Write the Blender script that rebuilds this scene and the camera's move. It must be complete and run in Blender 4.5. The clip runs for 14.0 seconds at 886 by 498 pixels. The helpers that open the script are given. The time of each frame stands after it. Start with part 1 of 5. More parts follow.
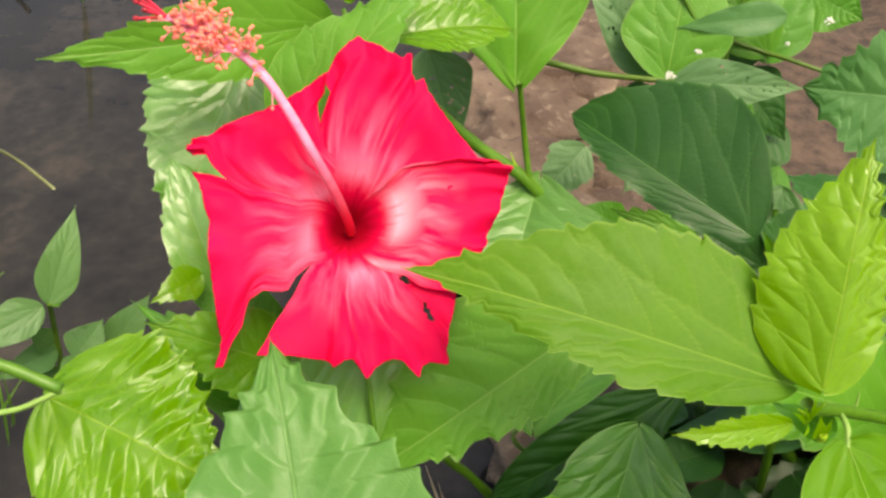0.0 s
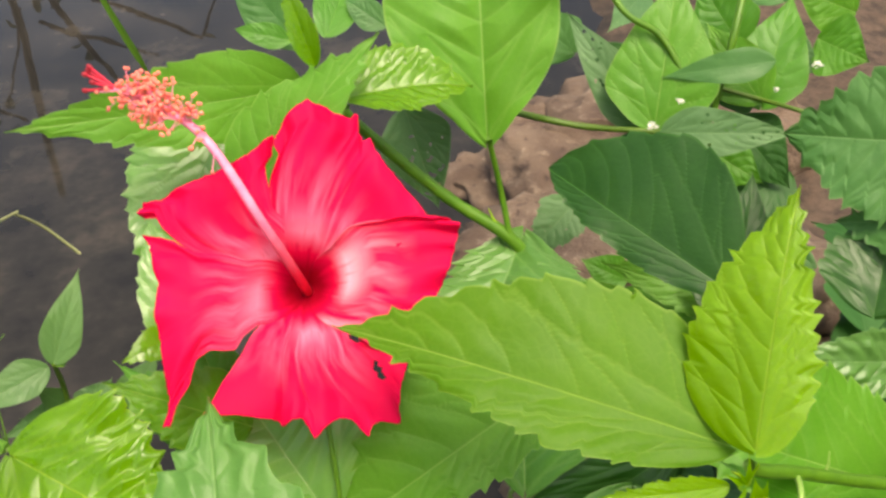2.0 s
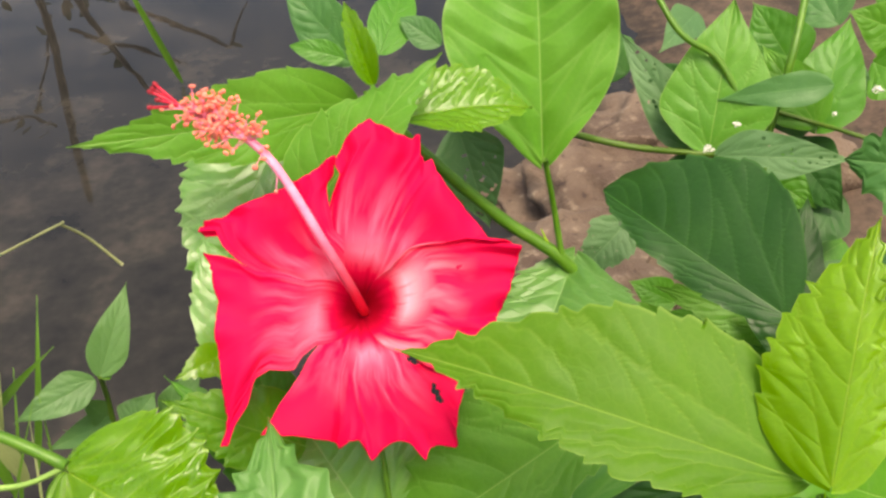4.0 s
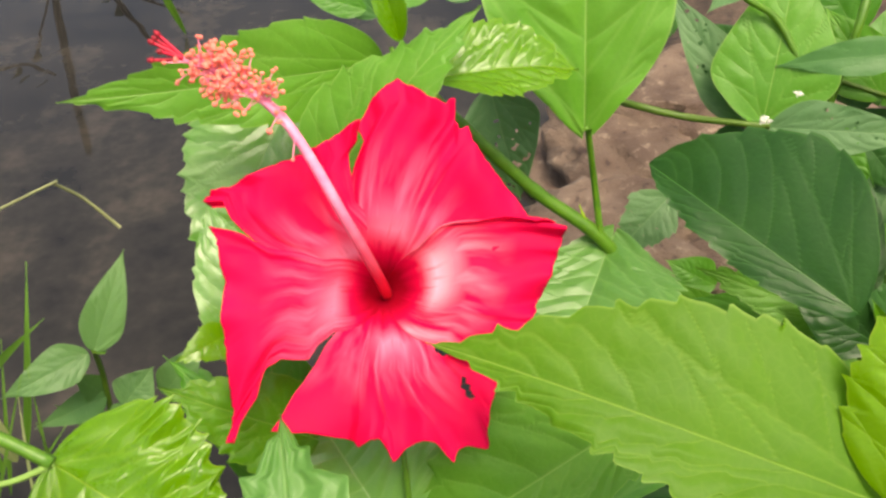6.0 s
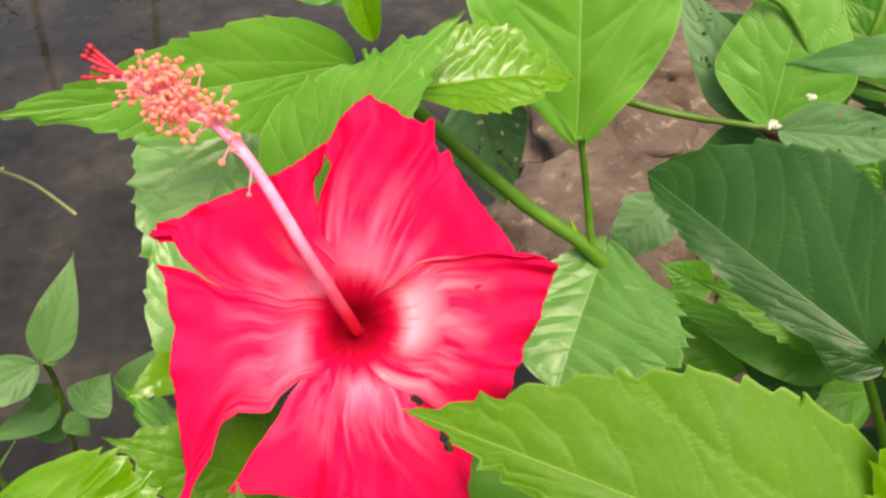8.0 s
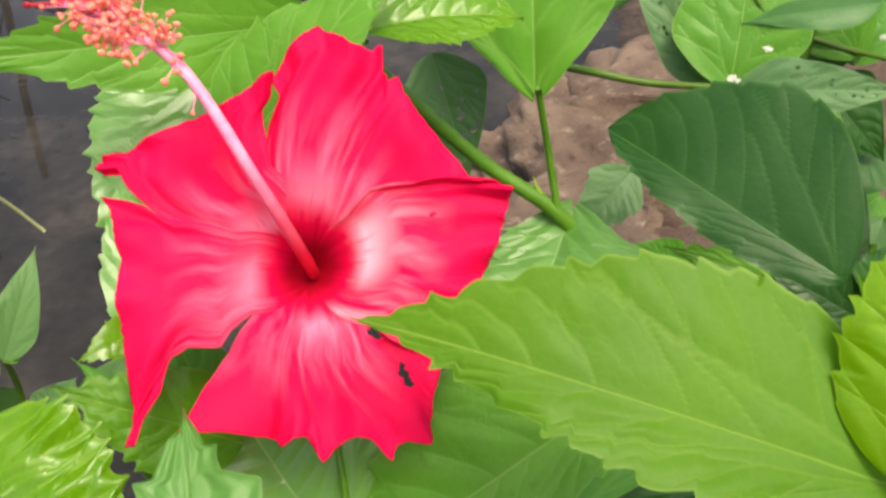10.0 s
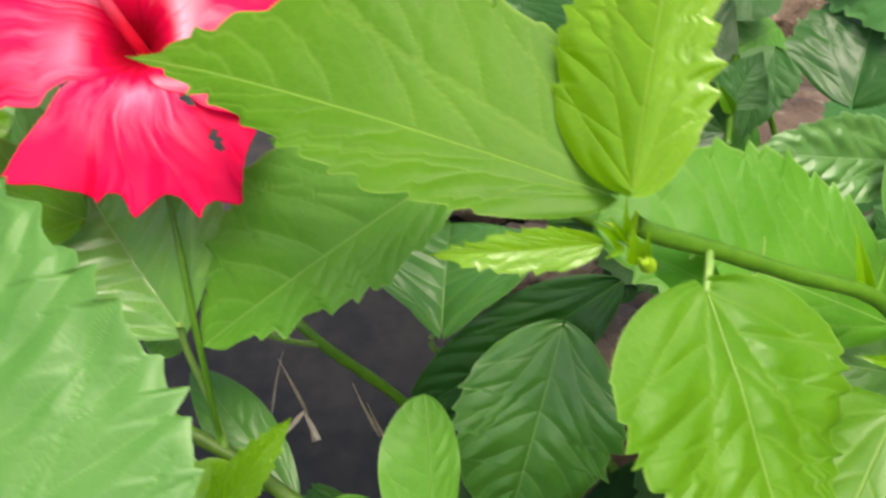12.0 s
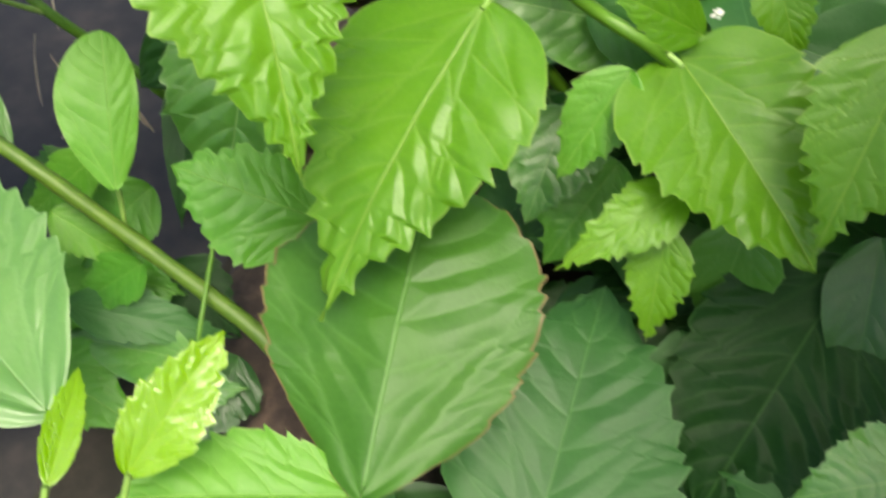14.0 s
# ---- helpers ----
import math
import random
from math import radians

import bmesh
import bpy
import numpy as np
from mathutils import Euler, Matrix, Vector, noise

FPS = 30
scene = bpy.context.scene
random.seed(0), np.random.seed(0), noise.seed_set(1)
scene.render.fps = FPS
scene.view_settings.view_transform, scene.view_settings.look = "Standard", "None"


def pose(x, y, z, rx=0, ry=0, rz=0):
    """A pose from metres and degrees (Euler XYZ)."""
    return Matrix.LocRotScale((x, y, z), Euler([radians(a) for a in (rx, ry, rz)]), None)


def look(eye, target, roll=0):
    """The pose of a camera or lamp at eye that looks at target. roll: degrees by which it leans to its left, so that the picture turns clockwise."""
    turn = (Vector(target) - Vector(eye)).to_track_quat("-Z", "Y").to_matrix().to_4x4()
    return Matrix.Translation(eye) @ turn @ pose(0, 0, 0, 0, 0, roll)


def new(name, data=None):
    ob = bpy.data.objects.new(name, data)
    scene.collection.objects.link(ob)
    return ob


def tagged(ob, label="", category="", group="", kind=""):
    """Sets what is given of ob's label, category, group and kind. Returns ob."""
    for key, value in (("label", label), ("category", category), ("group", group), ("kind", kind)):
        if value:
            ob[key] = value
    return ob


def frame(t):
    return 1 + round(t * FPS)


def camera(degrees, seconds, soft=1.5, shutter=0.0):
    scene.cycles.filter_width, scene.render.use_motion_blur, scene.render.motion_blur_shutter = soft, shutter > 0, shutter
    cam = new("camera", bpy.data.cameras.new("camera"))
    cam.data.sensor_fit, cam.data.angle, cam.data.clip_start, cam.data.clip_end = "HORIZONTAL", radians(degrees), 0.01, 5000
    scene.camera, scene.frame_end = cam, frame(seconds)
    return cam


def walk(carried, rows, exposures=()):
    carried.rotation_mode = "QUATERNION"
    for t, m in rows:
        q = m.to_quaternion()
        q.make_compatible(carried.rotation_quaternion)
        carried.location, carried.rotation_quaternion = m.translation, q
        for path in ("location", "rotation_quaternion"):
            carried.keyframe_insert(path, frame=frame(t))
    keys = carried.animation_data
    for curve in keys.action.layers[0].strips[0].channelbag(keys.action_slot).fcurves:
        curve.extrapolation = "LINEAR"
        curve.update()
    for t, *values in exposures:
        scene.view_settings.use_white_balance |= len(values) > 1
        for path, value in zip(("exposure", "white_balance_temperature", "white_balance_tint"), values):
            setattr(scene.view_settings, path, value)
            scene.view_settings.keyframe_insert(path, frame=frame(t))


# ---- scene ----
cam = camera(50.0, 14.0, soft=2.6, shutter=0.4)
walk(cam, [
    (0.0, pose(0.0170, -0.2478, 0.4918, 47.01, -0.31, -3.18)),
    (0.5, pose(0.0358, -0.2514, 0.4903, 46.29, 0.95, -2.30)),
    (1.0, pose(0.0523, -0.2541, 0.4840, 47.70, 2.47, -2.32)),
    (1.5, pose(0.0575, -0.2595, 0.4829, 49.31, 2.36, -1.26)),
    (2.0, pose(0.0675, -0.2476, 0.4896, 50.51, 4.52, 0.83)),
    (2.5, pose(0.0653, -0.2457, 0.4897, 51.96, 5.11, 1.74)),
    (5.0, pose(0.0421, -0.2359, 0.4938, 48.57, 3.66, 3.24)),
    (5.5, pose(0.0378, -0.2170, 0.4872, 47.06, 4.25, 4.29)),
    (6.0, pose(0.0405, -0.2143, 0.4765, 48.78, 3.31, 3.10)),
    (6.5, pose(0.0366, -0.2141, 0.4688, 48.96, 2.36, 2.83)),
    (7.0, pose(0.0503, -0.1732, 0.4777, 44.74, 3.82, 4.60)),
    (9.5, pose(0.0189, -0.1809, 0.4653, 47.44, -0.47, -1.48)),
    (10.0, pose(0.0490, -0.1981, 0.4420, 50.18, 3.67, 0.90)),
    (10.5, pose(0.0617, -0.2037, 0.4365, 49.76, 5.33, 2.25)),
    (11.0, pose(0.0831, -0.2180, 0.4197, 52.96, 7.23, 4.70)),
    (11.5, pose(0.0866, -0.2292, 0.4206, 48.70, 5.32, 3.16)),
    (12.0, pose(0.1146, -0.2344, 0.4068, 47.41, 5.72, 3.88)),
    (12.5, pose(0.1448, -0.2388, 0.3904, 45.74, 6.80, 5.19)),
    (13.0, pose(0.1786, -0.2612, 0.3793, 41.69, 5.72, 3.37)),
    (13.5, pose(0.1970, -0.2747, 0.3737, 40.18, 5.79, 3.78)),
    (14.0, pose(0.2138, -0.2856, 0.3698, 36.62, 4.63, 2.70)),
], exposures=[(0.0, 0.27, 7700, 10), (7.0, 0.29, 7650, 10), (9.5, 0.28, 7300, 10), (11.5, 0.20, 7000, 10), (12.5, 0.48, 6800, 10), (13.5, 0.50, 6850, 10), (14.0, 0.60, 6900, 10)])

# ---- light ----
WATER = 0.03
world = bpy.data.worlds.new("sky")
scene.world = world
world.use_nodes = True
wn = world.node_tree.nodes
sky = wn.new("ShaderNodeTexSky")
sky.sky_type, sky.sun_disc = "NISHITA", False
sky.sun_elevation, sky.sun_rotation = radians(69), radians(146)
sky.air_density, sky.dust_density = 0.8, 6.0
wn["Background"].inputs["Strength"].default_value = 0.24
world.node_tree.links.new(sky.outputs["Color"], wn["Background"].inputs["Color"])
sun = new("sun", bpy.data.lights.new("sun", "SUN"))
sun.data.energy, sun.data.angle, sun.data.color = 1.9, radians(25), (1.0, 0.94, 0.82)
sun.matrix_world = look((0.20, -0.30, 0.93), (0, 0, 0))


# ---- materials ----
def nodes_of(name):
    m = bpy.data.materials.new(name)
    m.use_nodes = True
    return m, m.node_tree.nodes, m.node_tree.links, m.node_tree.nodes["Principled BSDF"]


def math_node(ns, ls, op, a, b=None, c=None):
    n = ns.new("ShaderNodeMath")
    n.operation = op
    for i, v in enumerate((a, b, c)):
        if v is None:
            continue
        if isinstance(v, (int, float)):
            n.inputs[i].default_value = v
        else:
            ls.new(v, n.inputs[i])
    return n.outputs[0]


def ramp(ns, ls, fac, stops):
    r = ns.new("ShaderNodeValToRGB")
    e = r.color_ramp.elements
    while len(e) < len(stops):
        e.new(0.5)
    for el, (p, c) in zip(e, stops):
        el.position, el.color = p, (*c, 1) if len(c) == 3 else c
    ls.new(fac, r.inputs[0])
    return r.outputs[0]


def mix(ns, ls, fac, a, b, blend="MIX"):
    n = ns.new("ShaderNodeMix")
    n.data_type, n.blend_type = "RGBA", blend
    for sock, v in ((n.inputs[0], fac), (n.inputs[6], a), (n.inputs[7], b)):
        if isinstance(v, (int, float)):
            sock.default_value = v
        elif isinstance(v, tuple):
            sock.default_value = (*v, 1)
        else:
            ls.new(v, sock)
    return n.outputs[2]


def noise_tex(ns, ls, scale, detail=4, rough=0.55, vec=None):
    n = ns.new("ShaderNodeTexNoise")
    n.inputs["Scale"].default_value, n.inputs["Detail"].default_value, n.inputs["Roughness"].default_value = scale, detail, rough
    if vec is not None:
        ls.new(vec, n.inputs["Vector"])
    return n.outputs["Fac"]


def bump(ns, ls, height, strength, distance, base=None):
    b = ns.new("ShaderNodeBump")
    b.inputs["Strength"].default_value, b.inputs["Distance"].default_value = strength, distance
    ls.new(height, b.inputs["Height"])
    if base is not None:
        ls.new(base, b.inputs["Normal"])
    return b.outputs[0]


def leaf_material(name, low, high, vein, rough, trans, spec=0.5, edge=None, relief=0.22):
    """Blade with a pale midrib and side veins, fine net relief, a thin rim painted pale as if backlit and light that
    passes through.
    """
    m, ns, ls, p = nodes_of(name)
    uv = ns.new("ShaderNodeUVMap")
    uv.uv_map = "UVMap"
    sep = ns.new("ShaderNodeSeparateXYZ")
    ls.new(uv.outputs[0], sep.inputs[0])
    along, across = sep.outputs[0], math_node(ns, ls, "ABSOLUTE", math_node(ns, ls, "MULTIPLY_ADD", sep.outputs[1], 2.0, -1.0))
    net = ns.new("ShaderNodeUVMap")
    net.uv_map = "veins"
    sepn = ns.new("ShaderNodeSeparateXYZ")
    ls.new(net.outputs[0], sepn.inputs[0])
    to_side, to_mid = sepn.outputs[0], sepn.outputs[1]
    geo = ns.new("ShaderNodeTexCoord").outputs["Object"]
    rnd = ns.new("ShaderNodeObjectInfo").outputs["Random"]
    big = noise_tex(ns, ls, 38, 3, 0.5, geo)
    patch = noise_tex(ns, ls, 130, 3, 0.55, geo)
    fine = noise_tex(ns, ls, 520, 3, 0.6, geo)
    tone = math_node(ns, ls, "ADD", math_node(ns, ls, "MULTIPLY", big, 0.75), math_node(ns, ls, "MULTIPLY_ADD", rnd, 0.35, -0.06))
    col = mix(ns, ls, ramp(ns, ls, tone, [(0.25, (0, 0, 0)), (0.8, (1, 1, 1))]), low, high)
    col = mix(ns, ls, math_node(ns, ls, "MULTIPLY", fine, 0.20), col, tuple(v * 0.55 for v in low))
    side = ramp(ns, ls, to_side, [(0.0, (1, 1, 1)), (0.005, (0.7, 0.7, 0.7)), (0.017, (0, 0, 0))])
    mid = ramp(ns, ls, to_mid, [(0.0, (1, 1, 1)), (0.003, (0.9, 0.9, 0.9)), (0.0075, (0, 0, 0))])
    lines = math_node(ns, ls, "MAXIMUM", math_node(ns, ls, "MULTIPLY", mid, 0.50), math_node(ns, ls, "MULTIPLY", side, 0.16))
    col = mix(ns, ls, lines, col, vein)
    cell = ns.new("ShaderNodeTexVoronoi")
    cell.feature = "DISTANCE_TO_EDGE"
    cell.inputs["Scale"].default_value = 330
    ls.new(geo, cell.inputs["Vector"])
    mesh = ramp(ns, ls, cell.outputs["Distance"], [(0.0, (0, 0, 0)), (0.16, (1, 1, 1))])
    col = mix(ns, ls, math_node(ns, ls, "MULTIPLY", math_node(ns, ls, "SUBTRACT", 1.0, mesh), 0.04), col, vein)
    if edge:
        rim = ramp(ns, ls, math_node(ns, ls, "ADD", across, math_node(ns, ls, "MULTIPLY", fine, 0.03)), [(0.990, (0, 0, 0)), (1.012, (1, 1, 1))])
        col = mix(ns, ls, rim, col, edge)
    else:
        # light caught along the toothed margin, put into the colour
        rim = ramp(ns, ls, across, [(0.965, (0, 0, 0)), (0.995, (1, 1, 1))])
        col = mix(ns, ls, math_node(ns, ls, "MULTIPLY", rim, 0.4), col, vein)
    height = math_node(ns, ls, "ADD", math_node(ns, ls, "MULTIPLY", patch, 0.55), math_node(ns, ls, "MULTIPLY", mesh, 0.05))
    height = math_node(ns, ls, "SUBTRACT", height, math_node(ns, ls, "MULTIPLY", mid, 0.5))
    height = math_node(ns, ls, "SUBTRACT", height, math_node(ns, ls, "MULTIPLY", side, 0.30))
    nrm = bump(ns, ls, height, min(1.0, 0.35 + 0.4 * relief), 0.0008)
    ls.new(col, p.inputs["Base Color"])
    ls.new(nrm, p.inputs["Normal"])
    rgh = math_node(ns, ls, "MULTIPLY_ADD", big, 0.22, rough - 0.1)
    ls.new(math_node(ns, ls, "MULTIPLY_ADD", fine, 0.08, rgh), p.inputs["Roughness"])
    p.inputs["Specular IOR Level"].default_value = spec
    t = ns.new("ShaderNodeBsdfTranslucent")
    ls.new(mix(ns, ls, 1.0, col, (1.0, 1.0, 0.35), "MULTIPLY"), t.inputs["Color"])
    ls.new(nrm, t.inputs["Normal"])
    mx = ns.new("ShaderNodeMixShader")
    mx.inputs[0].default_value = trans
    ls.new(p.outputs[0], mx.inputs[1])
    ls.new(t.outputs[0], mx.inputs[2])
    ls.new(mx.outputs[0], ns["Material Output"].inputs["Surface"])
    return m


def plain_material(name, low, high, rough, scale=120, relief=0.4, depth=0.0004, spec=0.5, trans=0.0):
    m, ns, ls, p = nodes_of(name)
    geo = ns.new("ShaderNodeTexCoord").outputs["Object"]
    n1, n2 = noise_tex(ns, ls, scale, 4, 0.6, geo), noise_tex(ns, ls, scale * 6, 3, 0.6, geo)
    both = math_node(ns, ls, "ADD", math_node(ns, ls, "MULTIPLY", n1, 0.7), math_node(ns, ls, "MULTIPLY", n2, 0.3))
    col = mix(ns, ls, ramp(ns, ls, both, [(0.3, (0, 0, 0)), (0.7, (1, 1, 1))]), low, high)
    ls.new(col, p.inputs["Base Color"])
    ls.new(bump(ns, ls, both, relief, depth), p.inputs["Normal"])
    p.inputs["Roughness"].default_value, p.inputs["Specular IOR Level"].default_value = rough, spec
    if trans:
        t = ns.new("ShaderNodeBsdfTranslucent")
        ls.new(col, t.inputs["Color"])
        mx = ns.new("ShaderNodeMixShader")
        mx.inputs[0].default_value = trans
        ls.new(p.outputs[0], mx.inputs[1])
        ls.new(t.outputs[0], mx.inputs[2])
        ls.new(mx.outputs[0], ns["Material Output"].inputs["Surface"])
    return m


YOUNG = leaf_material("leaf_young", (0.105, 0.30, 0.002), (0.165, 0.39, 0.003), (0.34, 0.52, 0.04), 0.24, 0.38, 0.75, relief=0.5)
OLIVE = leaf_material("leaf_olive", (0.052, 0.172, 0.002), (0.087, 0.236, 0.004), (0.30, 0.48, 0.09), 0.42, 0.30, 0.24, relief=0.3)
BRIGHT = leaf_material("leaf_bright", (0.070, 0.225, 0.004), (0.115, 0.300, 0.008), (0.27, 0.44, 0.08), 0.33, 0.30, 0.42, relief=0.6)
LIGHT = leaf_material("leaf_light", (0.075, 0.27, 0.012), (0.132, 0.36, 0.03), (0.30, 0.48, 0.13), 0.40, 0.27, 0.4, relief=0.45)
MID = leaf_material("leaf_mid", (0.048, 0.22, 0.008), (0.088, 0.30, 0.018), (0.20, 0.40, 0.08), 0.40, 0.24, 0.45, relief=0.45)
MIDG = leaf_material("leaf_glossy", (0.044, 0.18, 0.015), (0.088, 0.27, 0.03), (0.26, 0.45, 0.15), 0.32, 0.18, 0.7, relief=0.5)
# darker leaf green; on the low leaves it also stands in for shade
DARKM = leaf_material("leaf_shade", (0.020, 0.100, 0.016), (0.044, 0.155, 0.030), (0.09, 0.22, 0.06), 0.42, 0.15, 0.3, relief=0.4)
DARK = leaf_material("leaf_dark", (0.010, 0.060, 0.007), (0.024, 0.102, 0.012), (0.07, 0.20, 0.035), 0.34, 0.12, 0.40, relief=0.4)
BLUE = leaf_material("leaf_blue_green", (0.035, 0.155, 0.025), (0.07, 0.215, 0.045), (0.14, 0.31, 0.09), 0.45, 0.15)
GREY = leaf_material("leaf_grey_green", (0.06, 0.17, 0.05), (0.10, 0.23, 0.08), (0.18, 0.32, 0.13), 0.5, 0.15)
GREYG = leaf_material("leaf_weed", (0.07, 0.19, 0.05), (0.12, 0.27, 0.07), (0.2, 0.35, 0.13), 0.45, 0.25)
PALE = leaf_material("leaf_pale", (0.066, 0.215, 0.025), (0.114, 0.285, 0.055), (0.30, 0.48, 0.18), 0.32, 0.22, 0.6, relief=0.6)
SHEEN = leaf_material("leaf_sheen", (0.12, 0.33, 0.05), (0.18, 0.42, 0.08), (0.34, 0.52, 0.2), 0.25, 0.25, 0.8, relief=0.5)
PALEG = leaf_material("leaf_pale_gloss", (0.07, 0.22, 0.032), (0.12, 0.29, 0.058), (0.17, 0.35, 0.09), 0.38, 0.22, 0.45, relief=1.0)
FROST = leaf_material("leaf_frosted", (0.07, 0.21, 0.035), (0.12, 0.285, 0.065), (0.26, 0.44, 0.18), 0.34, 0.22, 0.8, relief=0.7)
FRESH = leaf_material("leaf_fresh", (0.098, 0.285, 0.006), (0.155, 0.37, 0.012), (0.30, 0.48, 0.09), 0.36, 0.30, 0.40, relief=0.4)
LIME = leaf_material("leaf_lime", (0.155, 0.38, 0.002), (0.225, 0.47, 0.003), (0.40, 0.58, 0.05), 0.20, 0.42, 0.7, relief=0.5)
# near-black green: the shade inside the bush is put into its colour
SHADE_DEEP = leaf_material("leaf_shade_deep", (0.005, 0.032, 0.004), (0.012, 0.055, 0.008), (0.05, 0.14, 0.03), 0.45, 0.08, 0.15)
EDGED = leaf_material("leaf_brown_edge", (0.022, 0.100, 0.006), (0.048, 0.155, 0.012), (0.12, 0.27, 0.06), 0.42, 0.15, 0.35, edge=(0.14, 0.11, 0.04), relief=0.4)
GRASSM = leaf_material("grass_green", (0.08, 0.22, 0.01), (0.13, 0.30, 0.03), (0.2, 0.36, 0.08), 0.5, 0.25)
GRASSL = leaf_material("grass_pale", (0.22, 0.28, 0.10), (0.32, 0.38, 0.16), (0.4, 0.42, 0.2), 0.5, 0.25)
DRY = plain_material("dry_straw", (0.30, 0.24, 0.17), (0.48, 0.42, 0.32), 0.7)
STEM = plain_material("green_stem", (0.05, 0.155, 0.006), (0.095, 0.23, 0.012), 0.45, 200)
STEMLT = plain_material("pale_green_stem", (0.16, 0.32, 0.05), (0.26, 0.42, 0.10), 0.45, 200)
STEMBR = plain_material("olive_stem", (0.045, 0.110, 0.005), (0.085, 0.165, 0.010), 0.5, 160)
YOUNGSTEM = plain_material("young_green", (0.22, 0.42, 0.01), (0.34, 0.52, 0.02), 0.4, 200)


# ---- mesh helpers ----
def mesh_object(name, verts, faces, material, uvs=None, smooth=True, veins=None):
    me = bpy.data.meshes.new(name)
    me.from_pydata([tuple(v) for v in verts], [], [tuple(f) for f in faces])
    for layer, values in (("UVMap", uvs), ("veins", veins)):
        if values is not None:
            lay = me.uv_layers.new(name=layer)
            idx = np.empty(len(me.loops), dtype=np.int32)
            me.loops.foreach_get("vertex_index", idx)
            lay.data.foreach_set("uv", np.asarray(values, dtype=np.float32)[idx].ravel())
    if smooth:
        me.polygons.foreach_set("use_smooth", [True] * len(me.polygons))
    me.materials.append(material)
    me.update()
    return new(name, me)


def under(ob, parent, m=None):
    """Hang ob on its parent; m is its pose in the world."""
    ob.parent = parent
    at = parent.matrix_basis.translation if parent.parent is None else parent.matrix_world.translation
    if m is not None:
        ob.matrix_basis = m
    ob.matrix_parent_inverse = Matrix.Translation(-at)
    return ob


def grid_faces(n, k, wrap=False):
    out = []
    for i in range(n - 1):
        for j in range(k if wrap else k - 1):
            a, b = i * k + j, i * k + (j + 1) % k
            out.append((a, a + k, b + k, b))
    return out


def smooth_path(points, per=7):
    p = [Vector(q) for q in points]
    p = [p[0] * 2 - p[1]] + p + [p[-1] * 2 - p[-2]]
    out = []
    for i in range(1, len(p) - 2):
        for k in range(per):
            t = k / per
            a, b, c, d = p[i - 1], p[i], p[i + 1], p[i + 2]
            out.append(0.5 * ((2 * b) + (c - a) * t + (2 * a - 5 * b + 4 * c - d) * t * t + (3 * b - a - 3 * c + d) * t * t * t))
    out.append(p[-2])
    return out


def tube(points, r0, r1, sides=10, per=7, swell=0.0):
    path = smooth_path(points, per)
    verts, up = [], Vector((0.31, 0.17, 0.93))
    for i, c in enumerate(path):
        d = (path[min(i + 1, len(path) - 1)] - path[max(i - 1, 0)]).normalized()
        x = d.cross(up).normalized()
        y = d.cross(x)
        f = i / (len(path) - 1)
        r = (r0 + (r1 - r0) * f) * (1 + swell * noise.noise(c * 160))
        for k in range(sides):
            a = 2 * math.pi * k / sides
            verts.append(c + (x * math.cos(a) + y * math.sin(a)) * r)
    faces = grid_faces(len(path), sides, True)
    n = len(verts)
    faces.append(tuple(range(sides - 1, -1, -1)))
    faces.append(tuple(range(n - sides, n)))
    return verts, faces


PLANT = None
MASS = None
COUNT = [0]
SHADED = [False]


def thing(name, at, label, category, group="", kind=""):
    ob = new(name)
    ob.empty_display_size = 0.02
    ob.location = at
    ob.matrix_basis = Matrix.Translation(at)
    return tagged(ob, label, category, group, kind)


def stem(points, r0, r1, material, name="stem"):
    v, f = tube(points, r0, r1, 10 if r0 > 0.0012 else 7, 7, 0.12)
    return under(mesh_object(name, v, f, material), PLANT)


def leaf_veins(length, half, seed, rich):
    """Midrib and side veins of one blade in its own plane, as polylines for the left and the right half."""
    rng = np.random.default_rng(seed + 900)
    at = lambda q: np.interp(q, np.linspace(0, 1, len(half)), half)
    sides = []
    for side in (0, 1):
        lines = []
        tau = np.linspace(0, 1, 9)
        j = rng.uniform(-1, 1, 8)
        reach = 0.60 + 0.05 * j[0]
        low_y = 0.94 * at(reach) * tau ** 0.88
        low_x = reach * tau ** 1.06
        low_y = np.minimum(low_y, 0.93 * at(low_x) + 0.02 * at(0.3))
        lines.append((low_x * length, low_y, 1.0))
        starts = (0.20, 0.36, 0.50, 0.63, 0.75, 0.86) if rich else (0.25, 0.48, 0.70)
        for i, q in enumerate(starts):
            q = q + 0.025 * j[1 + i % 6]
            span = (0.30 + 0.03 * j[2]) * (1 - 0.45 * q)
            x = q + span * tau ** 1.1
            lines.append((x * length, 0.95 * at(np.minimum(x, 0.99)) * tau ** 0.92 * (1 if q > 0.33 else 0.62), 0.8))
        if rich:
            for q, out in ((0.22, 0.10), (0.42, 0.12), (0.62, 0.12), (0.8, 0.10)):
                x0, y0 = np.interp(q, tau, low_x), np.interp(q, tau, low_y)
                x = x0 + out * tau[::2]
                lines.append((x * length, y0 + (0.96 * at(np.minimum(x, 0.99)) - y0) * tau[::2], 0.6))
            x = 0.27 * tau[::2] ** 1.1
            lines.append((x * length, 0.9 * at(np.minimum(x, 0.99)) * tau[::2] ** 0.7, 0.7))
        sides.append(lines)
    return sides


def line_distance(px, py, lx, ly):
    best = np.full(px.shape, 1.0)
    for k in range(len(lx) - 1):
        dx, dy = lx[k + 1] - lx[k], ly[k + 1] - ly[k]
        q = np.clip(((px - lx[k]) * dx + (py - ly[k]) * dy) / (dx * dx + dy * dy + 1e-12), 0, 1)
        best = np.minimum(best, np.hypot(px - lx[k] - q * dx, py - ly[k] - q * dy))
    return best


